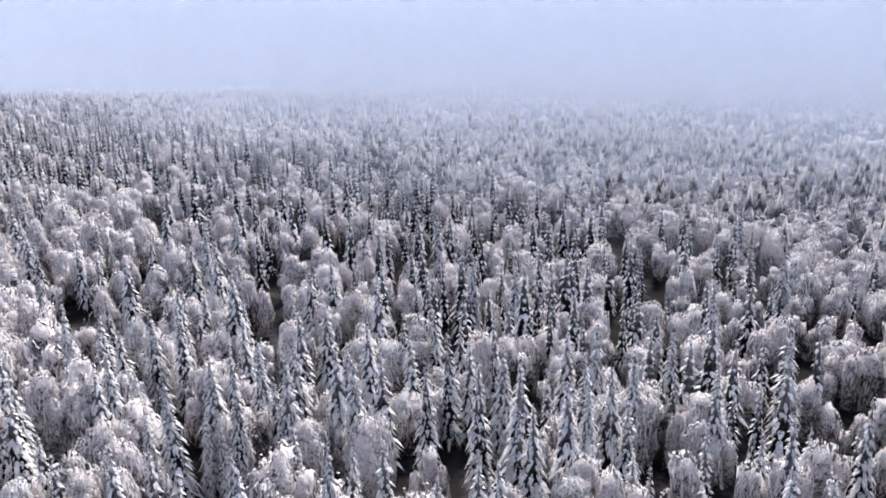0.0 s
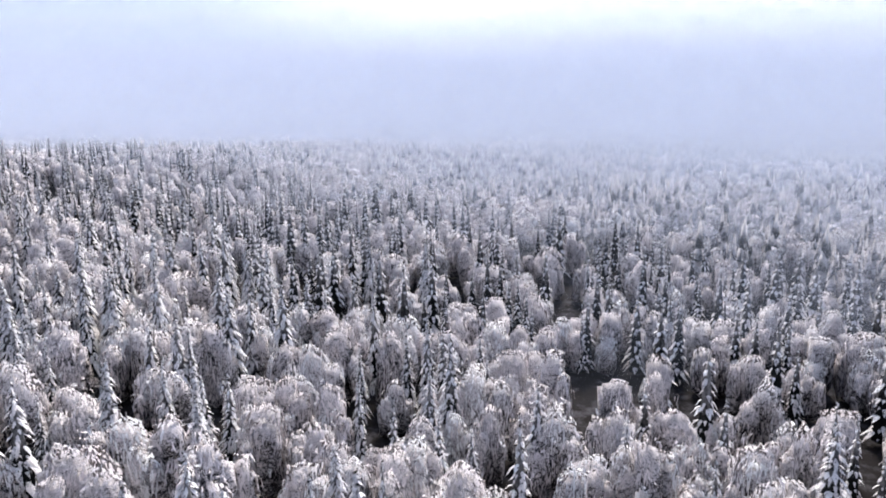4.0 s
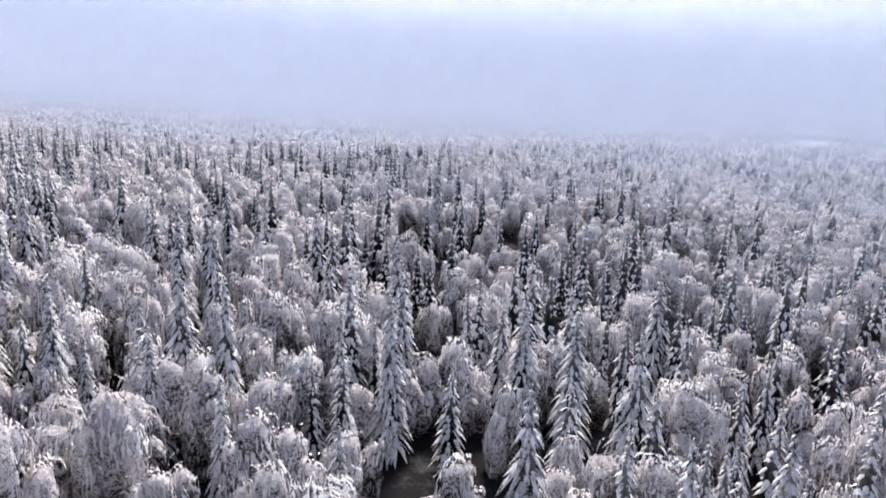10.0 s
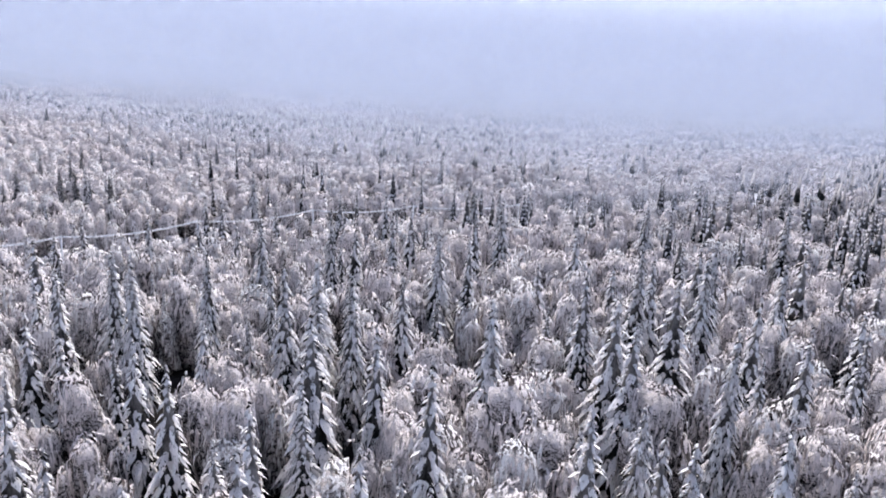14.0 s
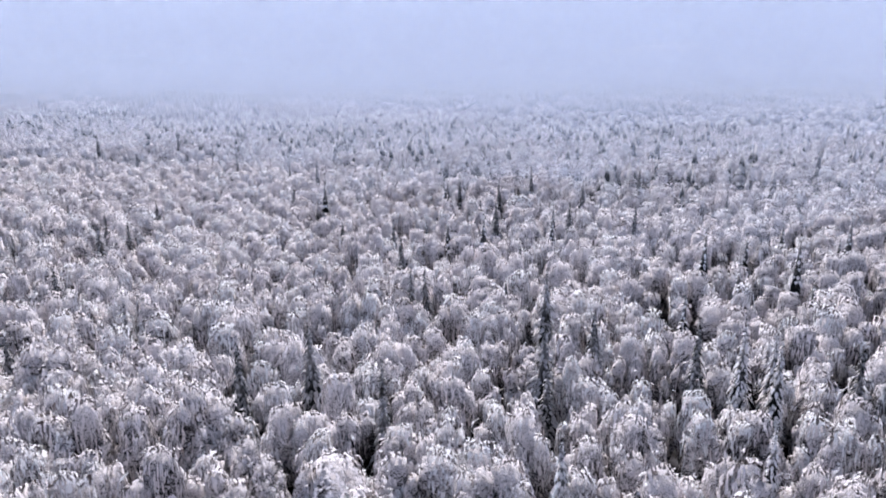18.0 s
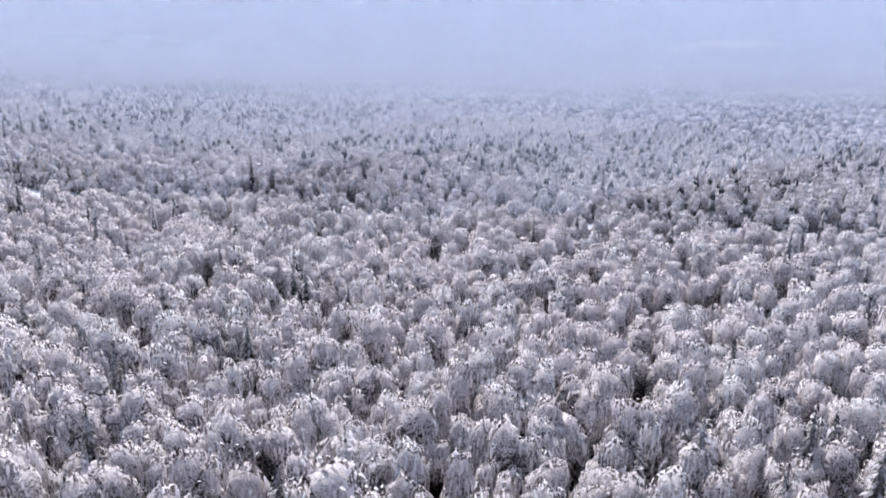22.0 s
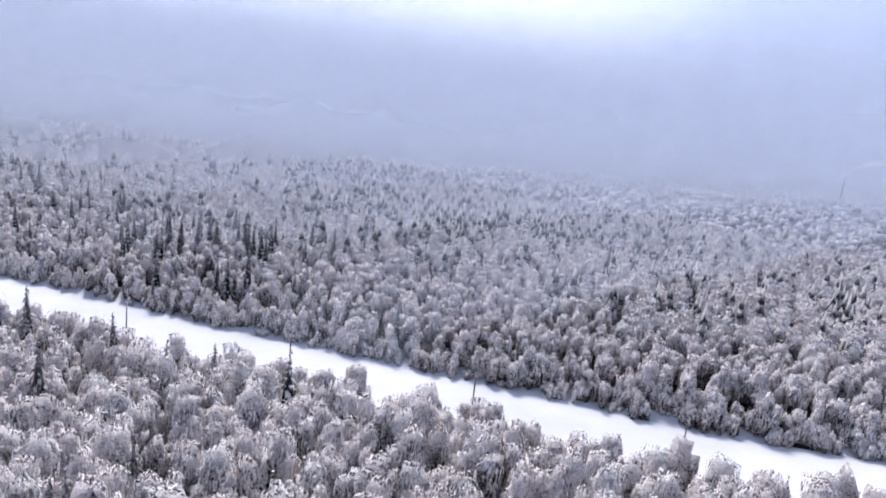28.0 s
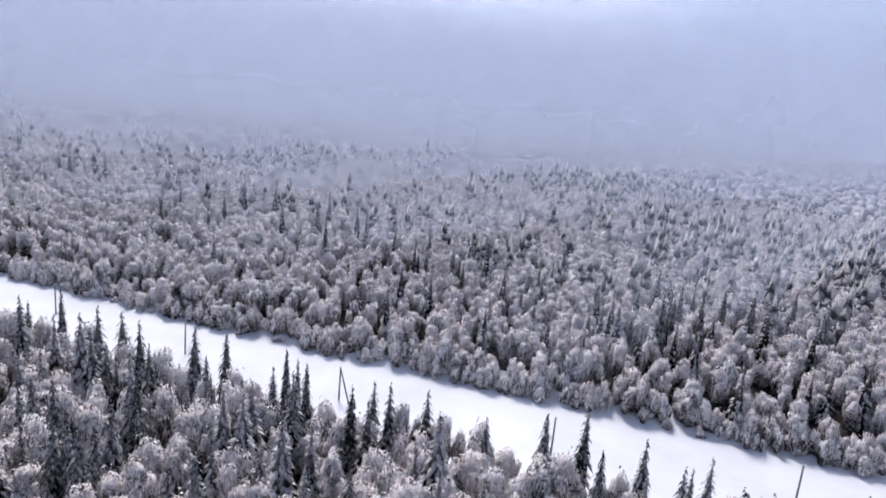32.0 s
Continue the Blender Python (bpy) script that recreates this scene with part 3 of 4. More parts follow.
def spruce_share(s, w):
    wave = 0.5 + 0.5 * np.sin(s * 0.021 + 1.3 * np.sin(w * 0.017)) * np.sin(w * 0.027 + 0.8 * np.sin(s * 0.013))
    south = np.interp(s, (-100, 420, 560, 640), (0.45, 0.43, 0.32, 0.10)) * (0.5 + 1.0 * wave)
    mid = 0.03 + 0.05 * wave
    east = np.clip((wave - 0.42) * 0.8, 0.02, 0.30) * np.clip((w - road_far_edge(s) - 15) / 60, 0.25, 1.0)
    share = np.where(s < lane_mid(w), south, np.where(w < road_near_edge(s) + 10, mid, east))
    return np.where((w < 100) & (s > 1070), 0.34, share)


def plant(w_lo, w_hi, step, s_lo=-90.0, reach=1.3):
    """Jittered places between two distances from the flight line, clear of the roads and glades."""
    out_s, out_w = [], []
    s_hi = 1165 + reach * (w_hi - 40)
    s, d = np.meshgrid(np.arange(s_lo, s_hi, step), np.arange(w_lo, w_hi, step), indexing="ij")
    s, d = s.ravel() + rng.uniform(-0.48, 0.48, s.size) * step, d.ravel() + rng.uniform(-0.48, 0.48, s.size) * step
    w = d + np.interp(s, EYE_S, EYE_W)
    thin = np.where(s < 470, 0.55, 1.0)
    keep = (s < 1165 + reach * d) & (s > s_lo - 0.07 * d) & (rng.uniform(size=s.size) < thin)
    keep &= ~((w > road_near_edge(s)) & (w < road_far_edge(s) + 3.2) & (s > 520))
    lane = s - lane_mid(w)
    keep &= ~((lane > -np.interp(w, (0, 20, 60, 100, 140), (12, 12, 10, 6, 5))) & (lane < np.interp(w, (0, 60, 100), (9, 8, 6))) & (w < 195))
    for s0, w0, ls, lw in FIELDS:
        keep &= ~((np.abs(s - s0) < ls + 2) & (w > w0 - lw - 30) & (w < w0 + lw))
    glade = np.sin(s * 0.047 + 2 * np.sin(w * 0.031)) * np.sin(w * 0.061 + 1.7 * np.sin(s * 0.019))
    keep &= ~((glade > 0.88) & (rng.uniform(size=s.size) < 0.12))
    keep &= ~((s < 600) & (w_hi < 200) & (rng.uniform(size=s.size) < 0.10))
    s, w, d = s[keep], w[keep], d[keep]
    return s, w, d


def rows_of(s, w, h_lo, h_hi, width):
    x, y = to_xy(s, w)
    n = len(s)
    k = rng.uniform(h_lo, h_hi, n)
    return np.stack([x, y, ground_sw(s, w), k * rng.uniform(0.88, 1.25, n) * width, k, rng.uniform(0, 6.28, n)], 1)


def size_of(s, w, spruce):
    """Height factor by stand: tall old wood first, lower birch further on."""
    return np.where(spruce, np.interp(s, (0, 430, 540, 950, 1060, 2000), (0.86, 0.80, 0.64, 0.58, 0.70, 0.60)), np.interp(s, (0, 430, 540, 2000), (1.06, 1.02, 0.78, 0.70)) * np.where(w < road_near_edge(s) + 1, np.interp(s, (640, 720, 860, 1000, 1080), (1.0, 1.18, 1.25, 1.25, 1.05)), 0.92))


SPRUCE_H, BIRCH_H = 20.0, 13.0
hero_spruce = [spruce_shape(rng, SPRUCE_H, 2.1 + 0.25 * (i % 3), 26 + i % 4, 12, True) for i in range(7)]
hero_birch = [birch_shape(rng, BIRCH_H, 3.0 + 0.3 * (i % 3), 6, 90, 4, 0.8 * (i % 2), 9, 6) for i in range(8)]
near_spruce = [spruce_shape(rng, SPRUCE_H, 2.2 + 0.25 * (i % 3), 22, 8, False) for i in range(7)]
near_birch = [birch_shape(rng, BIRCH_H, 3.0 + 0.3 * (i % 3), 4, 18, 3, 0.8 * (i % 2), 7, 4) for i in range(8)]
mid_spruce = [spruce_shape(rng, SPRUCE_H, 2.1, 12, 7, False) for i in range(5)]
mid_birch = [birch_shape(rng, BIRCH_H, 3.2, 3, 0, 3, 0.6, 6, 3) for i in range(6)]
far_spruce = [lump_shape(rng, SPRUCE_H * 0.9, 1.9, True) for i in range(4)]
far_birch = [lump_shape(rng, BIRCH_H, 2.9, False) for i in range(6)]
far_heart = [dome(rng, BIRCH_H * 0.95, 2.7, 7, 3, 5, 1.2, 0.3, 0.2, 0.2) for i in range(6)]

WOOD_MATS = [SPRUCE_CROWN, BIRCH_CROWN, SPRUCE_BARK, BIRCH_BARK, DARK_CROWN, SHADED_NEEDLES, FAR_CROWN, SOLID_CROWN, SHADED_TWIGS, FAR_SPRUCE]


def split_kinds(s, w):
    sp = rng.uniform(size=len(s)) < spruce_share(s, w)
    return sp


# where single spruces rise out of the wood (s, w), stand by stand
STAND_A = ((115.7, 105.2), (93.3, 93.9), (85.1, 97), (147.4, 72.3), (141.7, 62.3), (77.5, 174.3), (55.1, 115.7), (56, 81.8), (46.9, 77.2),
           (48, 89.1), (34.2, 95.8), (53.7, 142.7), (84.9, 42.9), (84.3, 35.5), (75.5, 41.7), (70.7, 48.7), (46, 65.7), (60.4, 66.2),
           (106.9, 36.6), (280.8, 40.8), (273.6, 52.7), (259.7, 49), (259.6, 78.2), (274.3, 142.3), (289.3, 14.8), (304.3, 1.2), (311.5, 11.7),
           (256.1, 23.3), (252.9, 29), (284.6, 3.4), (337.2, 86.3), (354.5, 74.7), (244.9, 80.6), (271.3, -1.8), (379.6, 49.1))
STAND_B = ((380.1, 28.1), (371.9, 26.6), (385.3, 25.5), (398.4, 19.2), (393.2, 11.9), (412.3, -0.9), (349.7, 57.1), (352.5, 81.2), (342.9, 106.3),
           (359.2, 7.3), (354.1, 13.3), (345.2, 27), (372.1, 6.3), (406.4, 0.8), (423.4, -16.7), (428.9, 13.7), (412.1, 32.6), (434, 11.6),
           (456.5, -4), (442.6, 77.2), (436.4, 45.3), (483.4, -18.4), (489.2, -5.4), (498.5, 21.9), (502.8, 12.2), (500.4, 70.2), (486.1, -27.2),
           (522.2, -16.4), (459.5, 1.1), (486.9, -21.4), (473.6, 5.1), (536.3, 39.5), (491.5, 21.6), (496.8, 13.3), (474.9, 19))
STAND_C = ((579.2, -4.4), (567.6, -1), (545.6, 46.3), (539.2, 5.8), (539.4, -4.6), (542.6, -19.9), (535.1, -22.3), (535.9, 13.4), (522.9, 5.8),
           (641.8, 22.6), (588.3, -12.9), (528.8, 28.4), (517.2, -13.5), (536.1, -14), (543.9, -31.2), (520.7, 62.3), (628.1, -11), (615.2, 19.7),
           (596.8, 40.5), (593.7, 101.3), (591, 98.2), (629.9, 20.1), (625.9, -19), (724.8, 9.6), (689.6, 88.7), (681.6, 80), (666.2, 82.2),
           (653.6, 84.9), (743.4, 37.1), (753.9, 52.7), (694.8, 60.7), (708.1, 61.6), (735.4, 78.1), (686.1, 50), (665.1, 132.3))
STAND_D = ((701.6, -11.1), (793.1, 169.6), (834.4, 109.9), (884, 32.5), (807.1, 57.7), (766.7, 228.2), (1035, 99.7), (1081.2, 154.4), (1085.1, 185.8),
           (1081.8, 162.7), (1079.7, 165.4), (969.9, 227.6), (943.8, 217.3), (1112.3, 101.5), (1129.3, 100.6), (1096.4, 88.6), (1075.1, 162.1), (1065.1, 163),
           (1029.8, 196), (1046.5, 179.9), (1088.2, 80.8), (1165.4, 93), (1167, 101.3), (1144.5, 94.7), (1131.7, 86.1), (1117.8, 93.4), (1112.4, 93.4),
           (1149.3, 91.5), (1138.1, 91.3), (1083.5, 152.4), (1070.2, 169), (1053.8, 179.7), (1171.1, 166.2))
STANDING = np.array(STAND_A + STAND_B + STAND_C + STAND_D)
off_lane = STANDING[:, 0] - lane_mid(STANDING[:, 1])
STANDING = STANDING[~((off_lane > -14) & (off_lane < 9) & (STANDING[:, 1] < 195))]
STANDING = STANDING[~((STANDING[:, 1] > road_near_edge(STANDING[:, 0])) & (STANDING[:, 1] < road_far_edge(STANDING[:, 0]) + 2) & (STANDING[:, 0] > 520))]
s, w, d = plant(10, 88, 4.0)
free = np.min(np.hypot(s[:, None] - STANDING[None, :, 0], w[:, None] - STANDING[None, :, 1]), 1) > 2.6
s, w, d = s[free], w[free], d[free]
sp = split_kinds(s, w)
size = size_of(s, w, sp)
rows = rows_of(s, w, 0.68, 1.16, 1.0)
rows[:, 3] *= size * np.where(sp, np.where(s > 640, 1.4, 1.22), 1.0) * np.where(~sp, 1.15, 1.0)
rows[:, 4] *= size
order = np.argsort(np.where(d > 36, d, 999.0))
single = np.zeros(len(s), bool)
for kind in (True, False):
    single[order[sp[order] == kind][:150 if kind else 300]] = True

# single trees nearest to the flight
MESHES = {}
for k, (c, t, core) in enumerate(hero_spruce):
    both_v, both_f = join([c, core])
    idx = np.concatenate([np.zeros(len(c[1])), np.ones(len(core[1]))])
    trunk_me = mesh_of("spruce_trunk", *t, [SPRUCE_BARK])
    MESHES["spruce_tree", k] = (mesh_of("spruce_crown", both_v, both_f, [SPRUCE_CROWN, SHADED_NEEDLES], idx), trunk_me)
    MESHES["dark_spruce_tree", k] = (mesh_of("dark_spruce_crown", both_v, both_f, [DARK_CROWN, SHADED_NEEDLES], idx), trunk_me)
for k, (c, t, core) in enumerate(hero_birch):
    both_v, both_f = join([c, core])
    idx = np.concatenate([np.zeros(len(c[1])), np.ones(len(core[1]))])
    MESHES["birch_tree", k] = (mesh_of("birch_crown", both_v, both_f, [BIRCH_CROWN, SHADED_TWIGS], idx), mesh_of("birch_stem", *t, [BIRCH_BARK]))
LABELS = {
    "spruce_tree": ("tall narrow spruce with drooping snow-laden boughs", "slender spruce under heavy snow among birches", "short spruce bowed under thick snow"),
    "birch_tree": ("weeping birch white with rime and snow", "bushy frosted birch with hanging twigs", "low frosted birch bent by snow")}


def tree(kind, k, row, label):
    root = tagged(new(kind.replace("dark_", "")), label, "tree", "snowy trees of the wood")
    root.empty_display_size = 0.5
    crown, trunk = MESHES[kind, k]
    part("crown", crown, root)
    part("trunk", trunk, root)
    root.matrix_basis = Matrix.LocRotScale((row[0], row[1], row[2]), Euler((0, 0, row[5])), (row[3], row[3], row[4]))
    return root


for i in np.nonzero(single)[0]:
    kind = "spruce_tree" if sp[i] else "birch_tree"
    lab = LABELS[kind][0 if rows[i, 4] > 1.0 else (1 if rows[i, 4] > 0.85 else 2)]
    if sp[i] and s[i] > 640:
        kind, lab = "dark_spruce_tree", "dark spruce with little snow standing among frosted birches"
    tree(kind, int(rng.integers(7)), rows[i], lab)

# spruces that stand out of the wood
for ps, pw in STANDING:
    x, y = to_xy(ps, pw)
    k = float(np.interp(ps, (430, 560, 700, 1000, 1080), (18.5, 14.0, 11.5, 11.5, 13.5))) / SPRUCE_H * rng.uniform(0.95, 1.05)
    tree("spruce_tree" if ps < 600 else "dark_spruce_tree", int(rng.integers(7)), (x, y, float(ground_sw(ps, pw)), max(k, 0.55) * rng.uniform(1.15, 1.4), k, rng.uniform(0, 6.28)),
         LABELS["spruce_tree"][0] if ps < 600 else "dark spruce with little snow standing among frosted birches")

groups = []
pick = rng.integers(0, 1000, len(s))
for kind, shapes, mc, mt in ((True, near_spruce, 0, 2), (False, near_birch, 1, 3)):
    for k, (c, t, *core) in enumerate(shapes):
        sel = (~single) & (sp == kind) & (pick % len(shapes) == k)
        bare = sel & (s > 640) & kind
        groups += [(c[0], c[1], mc, rows[sel & ~bare]), (c[0], c[1], 4, rows[bare]), (t[0], t[1], mt, rows[sel])]
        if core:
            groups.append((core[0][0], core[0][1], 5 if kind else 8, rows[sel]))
stuff_of("woods_near", "dense snow-laden spruce and birch wood", "woods", groups, WOOD_MATS)

s, w, d = plant(88, 180, 4.2)
sp = split_kinds(s, w)
size = size_of(s, w, sp)
rows = rows_of(s, w, 0.68, 1.16, 1.0)
rows[:, 3] *= size * np.where(sp, np.where(s > 640, 1.4, 1.22), 1.0) * np.where(~sp, 1.15, 1.0)
rows[:, 4] *= size
pick = rng.integers(0, 1000, len(s))
groups = []
for kind, shapes in ((True, mid_spruce), (False, mid_birch)):
    for k, q in enumerate(shapes):
        sel = (sp == kind) & (pick % len(shapes) == k)
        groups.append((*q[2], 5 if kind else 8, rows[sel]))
        bare = sel & (s > 640) & (w > 100) & kind
        groups += [(*q[0], 0 if kind else 1, rows[sel & ~bare]), (*q[0], 4, rows[bare])]
# young growth crowding the far verge of the clearing
vs_ = np.arange(760, 1420, 0.9)
vs_ = vs_ + rng.uniform(-0.8, 0.8, len(vs_))
verge_rows = rows_of(vs_, road_far_edge(vs_) + rng.uniform(0.9, 5.5, len(vs_)), 0.22, 0.55, 1.25)
pick = rng.integers(0, 1000, len(vs_))
for k, q in enumerate(near_birch):
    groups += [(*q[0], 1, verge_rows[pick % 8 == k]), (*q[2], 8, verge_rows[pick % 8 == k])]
stuff_of("woods_middle", "snowy mixed wood stretching away", "woods", groups, WOOD_MATS)

s, w, d = plant(180, 380, 4.5, reach=1.35)
sp = split_kinds(s, w) | ((s > 560) & (rng.uniform(size=len(s)) < 0.10))
size = size_of(s, w, sp)
rows = rows_of(s, w, 0.7, 1.2, 1.05)
rows[:, 3] *= size * np.where(sp, np.where(s > 640, 1.4, 1.22), 1.0) * np.where(~sp, 1.15, 1.0)
rows[:, 4] *= size
pick = rng.integers(0, 1000, len(s))
groups = []
for kind, shapes in ((True, far_spruce), (False, far_birch)):
    for k, c in enumerate(shapes):
        sel = (sp == kind) & (pick % len(shapes) == k)
        bare = sel & ((s > 640) | (pick % 7 < 3)) & kind
        groups += [(c[0], c[1], 9 if kind else 1, rows[sel & ~bare]), (c[0], c[1], 4, rows[bare])]
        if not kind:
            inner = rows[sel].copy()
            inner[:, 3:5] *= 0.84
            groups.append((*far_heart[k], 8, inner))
s, w, d = plant(380, 1100, 7.0, s_lo=-160.0, reach=1.4)
sp = split_kinds(s, w) | ((s > 560) & (rng.uniform(size=len(s)) < 0.12))
rows = rows_of(s, w, 0.7, 1.1, 1.5)
rows[:, 3:5] *= np.where(s < 470, 0.95, 0.75)[:, None]
pick = rng.integers(0, 1000, len(s))
tiny_spruce = [(c[0][:12], c[1][:10]) for c in far_spruce]
tiny_birch = [lump_tiny(rng, BIRCH_H, 3.0) for c in far_birch]
for kind, shapes in ((True, tiny_spruce), (False, tiny_birch)):
    for k, c in enumerate(shapes):
        sel = (sp == kind) & (pick % len(shapes) == k)
        groups.append((c[0], c[1], 4 if kind else 6, rows[sel]))
# the wood goes on behind the flight
s, w, d = plant(-150, 10, 6.2)
sp = split_kinds(s, w)
rows = rows_of(s, w, 0.7, 1.15, 1.05)
pick = rng.integers(0, 1000, len(s))
for kind, shapes in ((True, far_spruce), (False, far_birch)):
    for k, c in enumerate(shapes):
        groups.append((c[0], c[1], 9 if kind else 7, rows[(sp == kind) & (pick % len(shapes) == k)]))
stuff_of("woods_far", "snowy forest fading into mist", "woods", groups, WOOD_MATS)

# ---- mist ----
def curtain(name, a, b, near, alpha, colour):
    """A thin upright veil of mist from a to b, which thickens over its first stretch."""
    a, b = Vector((*a, 0)), Vector((*b, 0))
    ln = (b - a).length
    xs = np.arange(0, ln + 1, 60.0)
    v = np.concatenate([np.stack([xs, np.zeros_like(xs), np.full_like(xs, z)], 1) for z in (-60.0, 330.0)])
    n = len(xs)
    i = np.arange(n - 1)
    f = np.concatenate([np.stack([i, i + 1, i + n + 1], 1), np.stack([i, i + n + 1, i + n], 1)])
    ob = tagged(new(name, mesh_of(name, v, f, [mist_material("mist", alpha, colour, near)])), "thin veil of pale winter mist over the woods", "mist", kind="stuff")
    ob.matrix_basis = pose(a.x, a.y, 0, 0, 0, math.degrees(math.atan2(b.y - a.y, b.x - a.x)))


MIST = (0.57, 0.635, 0.76)
for d0, alpha in ((170, 0.04), (240, 0.07), (320, 0.10), (410, 0.14), (510, 0.19), (640, 0.26), (820, 0.36), (1080, 0.50), (1500, 0.6)):
    run = np.arange(-1500, 3601, 50.0)
    bend = np.convolve(np.interp(np.arange(-2000, 4101, 50.0), (-1500, 0, 500, 1100, 3600), (0, 0, -50, 10, 200)), np.ones(21) / 21, "valid")
    x, y = to_xy(run, bend + d0)
    v = np.concatenate([np.stack([x, y, np.full_like(x, z)], 1) for z in (-60.0, 330.0)])
    n = len(run)
    i = np.arange(n - 1)
    f = np.concatenate([np.stack([i, i + 1, i + n + 1], 1), np.stack([i, i + n + 1, i + n], 1)])
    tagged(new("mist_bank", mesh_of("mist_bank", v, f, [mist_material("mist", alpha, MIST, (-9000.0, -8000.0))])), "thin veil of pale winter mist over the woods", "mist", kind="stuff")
drift = (-30, 16, -10, 34, 2, -22, 26)
for s0 in range(220, 2500, 90):
    w0 = float(np.interp(s0, EYE_S, EYE_W)) + 70
    curtain("mist_bank", to_xy(s0, w0), to_xy(s0 - 1900 + drift[s0 // 90 % 7], w0 + 3600), (0.0, 150.0), 0.24 if s0 < 1300 else 0.34, MIST)

# ---- the boiler house in the wood, with its smoke ----
bx, by = to_xy(831.0, 606.0)
bz = float(ground_sw(831.0, 606.0)) + 0.6
STACK, _nt, _b = material("whitewashed_brick")
_b.inputs["Roughness"].default_value = 0.9
_nt.links.new(ramp_node(_nt, noise_node(_nt, 0.8, 4.0, (1, 1, 0.2), 0.7).outputs[0], ((0.3, (0.70, 0.69, 0.69)), (0.7, (0.80, 0.79, 0.79)))).outputs[0], _b.inputs["Base Color"])


def gable(half_w, half_l, eave, ridge, low):
    """A long prism with a pitched top, open to no side."""
    v = np.array([(x, y, z) for y in (-half_l, half_l) for x, z in ((-half_w, low), (half_w, low), (half_w, eave), (0, ridge), (-half_w, eave))], float)
    f = [(0, 1, 2), (0, 2, 4), (4, 2, 3), (6, 5, 7), (7, 5, 9), (7, 9, 8)]
    for k in range(5):
        a, b = k, (k + 1) % 5
        f += [(a, a + 5, b), (b, a + 5, b + 5)]
    return v, np.array(f)


house = tagged(new("boiler_house"), "low pale boiler house under a snowy roof in the wood", "building")
house.matrix_basis = pose(bx, by, bz, 0, 0, 30)
part("wall", mesh_of("wall", *gable(3.6, 5.5, 4.0, 5.6, -1.0), [STACK], smooth=False), house)
slab_v, slab_f = gable(4.1, 6.0, 4.3, 6.3, 4.02)
slab_v[:, 2] = np.where(slab_v[:, 2] < 4.1, 3.9, slab_v[:, 2])
part("roof", mesh_of("roof", slab_v, slab_f, [FROST], smooth=False), house, "thick snow on the pitched roof")
stack = tagged(new("chimney"), "tall whitewashed brick chimney beside the boiler house", "chimney")
stack.matrix_basis = pose(bx + 3.0, by + 5.0, bz)
part("shaft", mesh_of("shaft", *tube([(0, 0, -1), (0, 0, 12), (0, 0, 28.5)], (1.25, 1.0, 0.75), 14), [STACK]), stack)
part("rim", mesh_of("rim", *tube([(0, 0, 27.6), (0, 0, 28.3), (0, 0, 28.8)], (0.95, 1.0, 0.9), 14), [FROST]), stack, "frosted rim")
plume = np.random.default_rng(23)
puffs = []
for layer in range(4):
    run, wide = [], []
    for k in range(15):
        f = k / 14
        run.append((74 * f ** 1.6 + plume.normal(0, 0.3 + 1.6 * f), -60 * f ** 1.6 + plume.normal(0, 0.3 + 1.6 * f), 28.6 + 16 * (1 - (1 - f) ** 3) + plume.normal(0, 0.2 + 0.9 * f)))
        wide.append((0.55 + 3.0 * f ** 0.8) * plume.uniform(0.6, 1.2) * (1.0 if k < 14 else 0.2))
    puffs.append(tube(run, wide, 10))
    puffs.append(tube([(plume.normal(-3, 0.8), plume.normal(-5, 0.8), 4.5 + 2.6 * k) for k in range(6)], [plume.uniform(1.0, 2.4) for k in range(5)] + [0.3], 10))
smoke = tagged(new("chimney_smoke", mesh_of("chimney_smoke", *join(puffs), [mist_material("smoke", 0.17, (0.97, 0.97, 0.98), (-9000.0, -8000.0))])), "white smoke and steam drifting from the chimney over the wood", "smoke", kind="stuff")
smoke.matrix_basis = pose(bx + 3.0, by + 5.0, bz)

# ---- pole lines ----


def pole(name, label, s, w, height, frost, strut=None, arm=False):
    x, y = to_xy(s, w)
    z = float(ground_sw(s, w)) + 0.2
    root = tagged(new(name), label, "utility pole", "poles of the line")
    root.matrix_basis = pose(x, y, z)
    mat = FROST if frost else POLE_WOOD
    part("post", mesh_of("post", *tube([(0, 0, -0.6), (0.02, 0, height * 0.5), (0.03, 0.02, height)], (0.17, 0.15, 0.12), 8), [mat]), root)
    top = tube([(0.03, 0.02, height - 0.02), (0.03, 0.02, height + 0.09)], (0.16, 0.08), 8)
    part("snow_cap", mesh_of("snow_cap", *top, [FROST]), root, "little cap of snow")
    for k, dz in ((-1, 0.35), (1, 0.75)):
        part("insulator", mesh_of("insulator", *tube([(0, 0.1 * k, height - dz), (0, 0.3 * k, height - dz), (0, 0.3 * k, height - dz + 0.22)], (0.03, 0.05, 0.07), 6), [CERAMIC]), root, "white ceramic insulator")
    if arm:
        part("crossarm", mesh_of("crossarm", *tube([(0.27, -0.65, height - 0.4), (-0.27, 0.65, height - 0.4)], (0.09, 0.09), 6), [mat]), root)
    if strut:
        part("strut", mesh_of("strut", *tube([(0.05, 0, height * 0.94), (strut[0], strut[1], -0.5)], (0.12, 0.15), 8), [POLE_WOOD]), root, "slanting wooden prop")
    return root


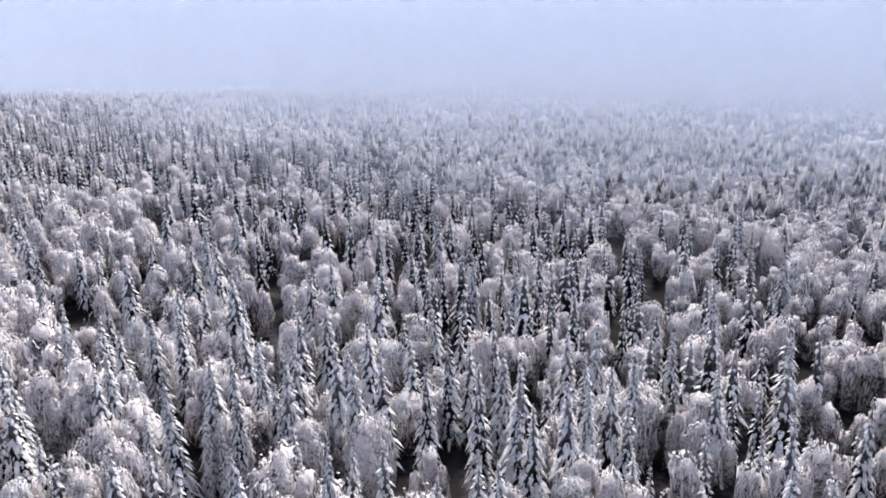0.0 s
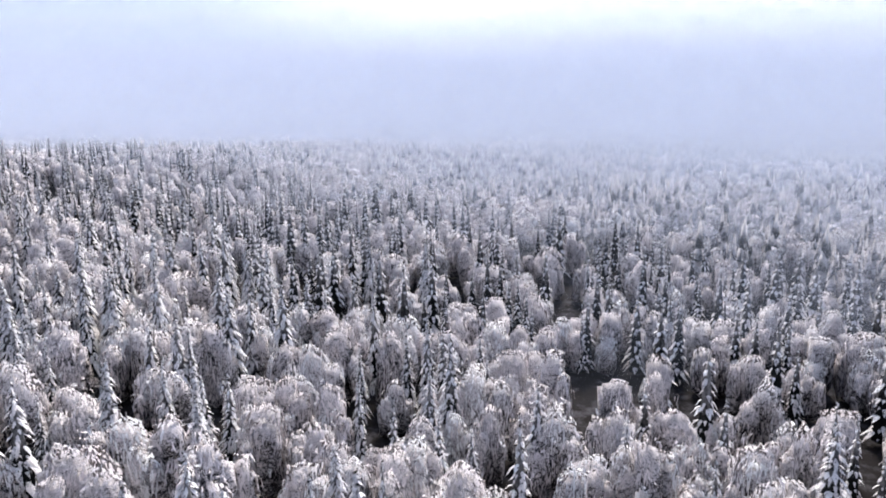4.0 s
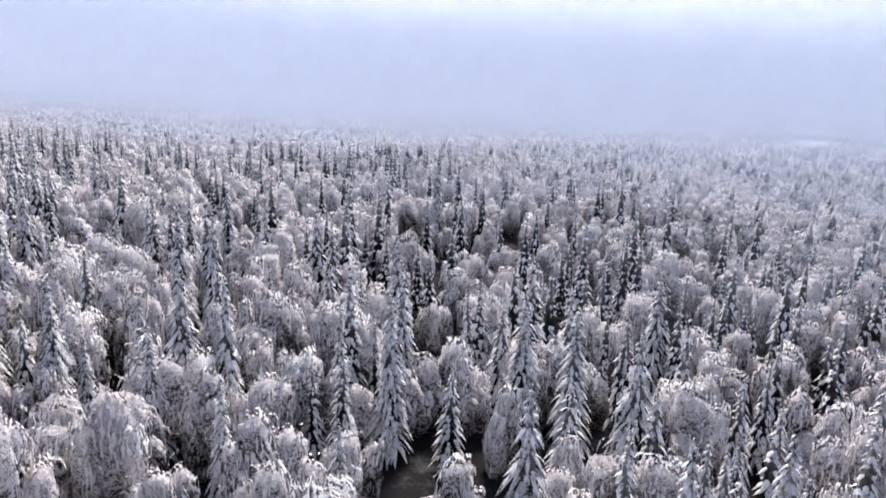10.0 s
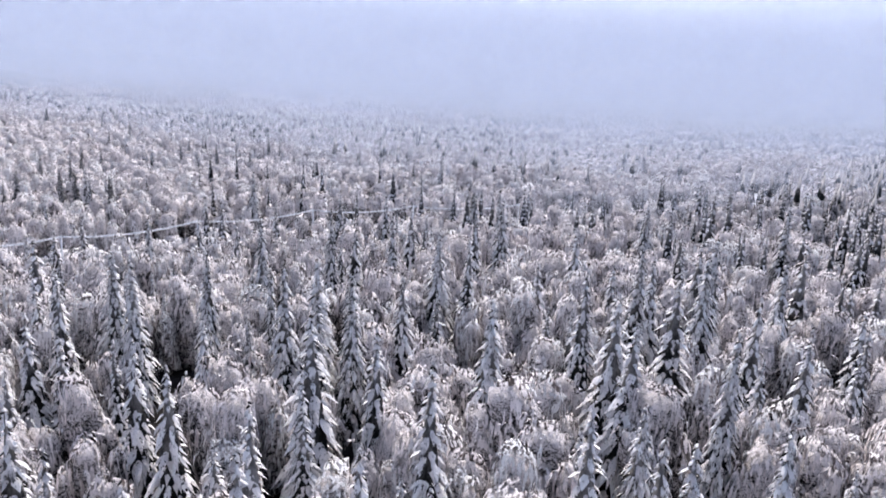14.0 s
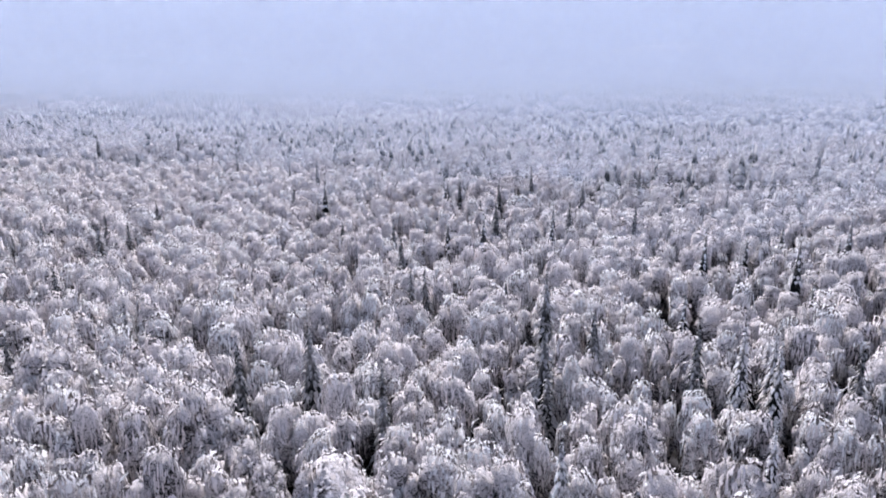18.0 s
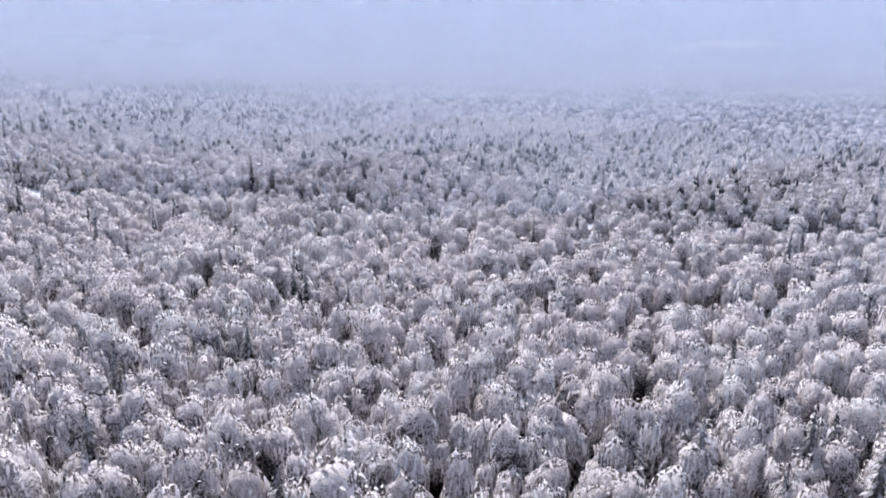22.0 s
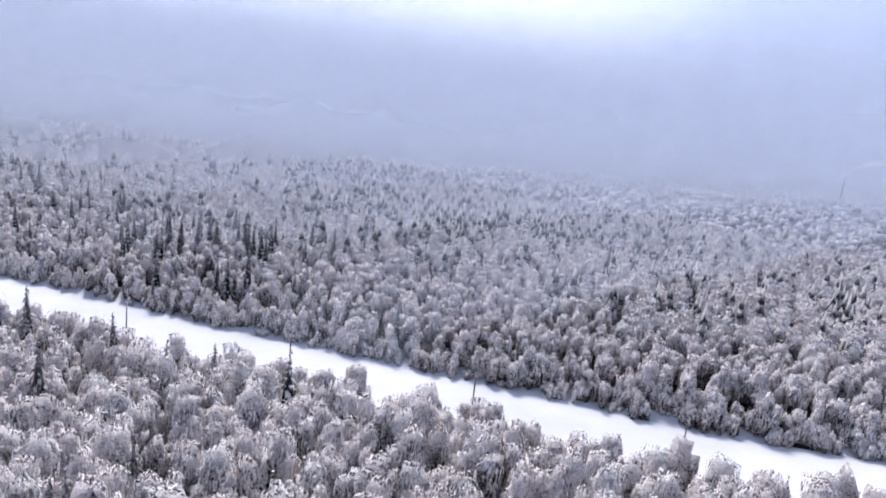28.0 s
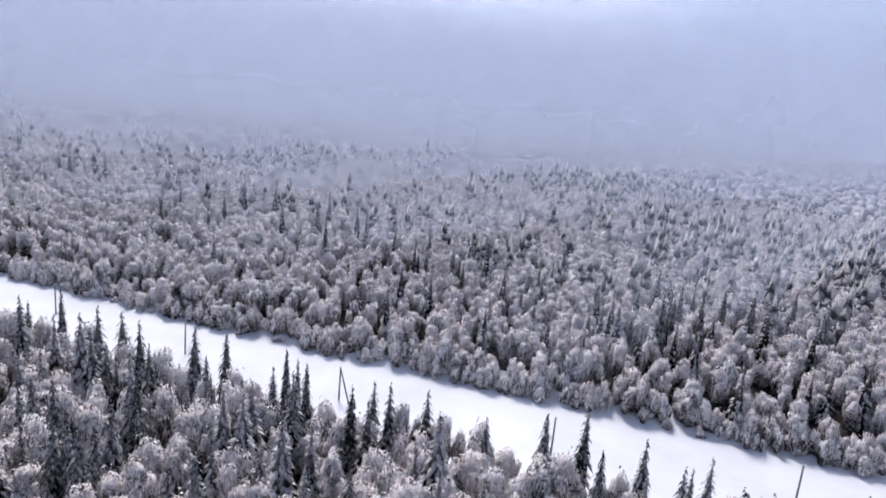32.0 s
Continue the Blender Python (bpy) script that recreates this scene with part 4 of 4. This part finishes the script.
ROAD_POLES = ((907, 112), (944, 112.5), (981.5, 112), (1021, 113), (1060, 110.5), (1097.5, 107.5), (1137, 108.5), (1173, 111.5), (1210, 115), (1248, 118), (1286, 121))
for k, (ps, pw) in enumerate(ROAD_POLES):
    if k == 6:
        ax = ALONG * -2.9 + ASIDE * -1.2
        pole("utility_pole", "weathered wooden pole with a slanting prop in the snow", ps, pw, 6.8, False, strut=(ax[0], ax[1]))
    else:
        pole("utility_pole", "bare weathered wooden pole in a snowy clearing", ps, pw, 7.0, False)

LANE_POLES = [(float(lane_mid(q)) + 3.6, q) for q in (-62, -41, -20, 2.4, 24.5, 46, 67, 90)]
tops = []
for ps, pw in LANE_POLES:
    pole("utility_pole", "rime-covered wooden pole beside a forest lane", ps, pw, 6.2, True, arm=True)
    x, y = to_xy(ps, pw)
    tops.append(Vector((x, y, float(ground_sw(ps, pw)) + 0.2 + 5.95)))
for a, b in zip(tops, tops[1:]):
    for off in (-0.35, 0.35):
        run = np.array([a.lerp(b, q) for q in np.linspace(0, 1, 9)])
        run[:, 2] -= 4 * 0.9 * np.linspace(0, 1, 9) * (1 - np.linspace(0, 1, 9))
        run[:, 0] -= off * 0.38
        run[:, 1] += off * 0.925
        tagged(new("power_line", mesh_of("power_line", *tube(run, [0.07] * 9, 6), [FROST])), "sagging power wire thick with white rime", "wire", "wires of the lane line")

# ---- low bushes along the lane and the clearing ----
bush_shapes = [birch_shape(rng, 2.2, 1.4, 5, 40, 4, 0.3, 6, 4) for i in range(4)]
BUSH_MESH = [(mesh_of("bush_crown", *join([c, core]), [BUSH]), mesh_of("bush_stem", *t, [SPRUCE_BARK])) for c, t, core in bush_shapes]


def bush(s, w, size, label):
    x, y = to_xy(s, w)
    root = tagged(new("snowy_bush"), label, "bush", "bushes beside the road")
    k = int(rng.integers(len(BUSH_MESH)))
    part("crown", BUSH_MESH[k][0], root)
    part("stem", BUSH_MESH[k][1], root)
    root.matrix_basis = Matrix.LocRotScale((x, y, float(ground_sw(s, w))), Euler((0, 0, rng.uniform(0, 6.28))), (size * 1.1, size * 1.1, size))


for i in range(150):
    w0 = rng.uniform(-30, 150)
    side = rng.uniform() < 0.4
    off = rng.uniform(5.0, 9) if side else -rng.uniform(5, 12)
    bush(float(lane_mid(w0)) + off, w0, rng.uniform(0.7, 1.8), "low bush buried in snow beside the lane")
for i in range(150):
    s0 = rng.uniform(830, 1330)
    w0 = float(road_far_edge(s0)) + rng.uniform(1.2, 4.5) if rng.uniform() < 0.65 else float(road_near_edge(s0)) - rng.uniform(0, 3)
    bush(s0, w0, rng.uniform(0.4, 1.3), "frosted bush at the edge of the clearing")

# unbroken low brush on both verges of the lane
brush = [birch_shape(rng, 1.4, 0.95, 3, 14, 3, 0.2, 5, 3) for i in range(5)]
bw = np.concatenate([rng.uniform(-25, 148, 620), rng.uniform(-25, 148, 600)])
bo = np.concatenate([4.4 + 5.0 * rng.uniform(size=620) ** 0.8, -4.6 - 8.0 * rng.uniform(size=600) ** 0.9])
bo = np.where(bw > 100, bo * 0.8, bo)
brows = rows_of(lane_mid(bw) + bo, bw, 0.5, 1.5, 1.15)
pick = rng.integers(0, 5, len(bw))
groups = [(*part_, k, brows[pick == i]) for i, q in enumerate(brush) for part_, k in ((q[0], 0), (q[2], 1))]
stuff_of("brush", "low snow-covered brush along the lane", "brush", groups, [BUSH, BUSH])
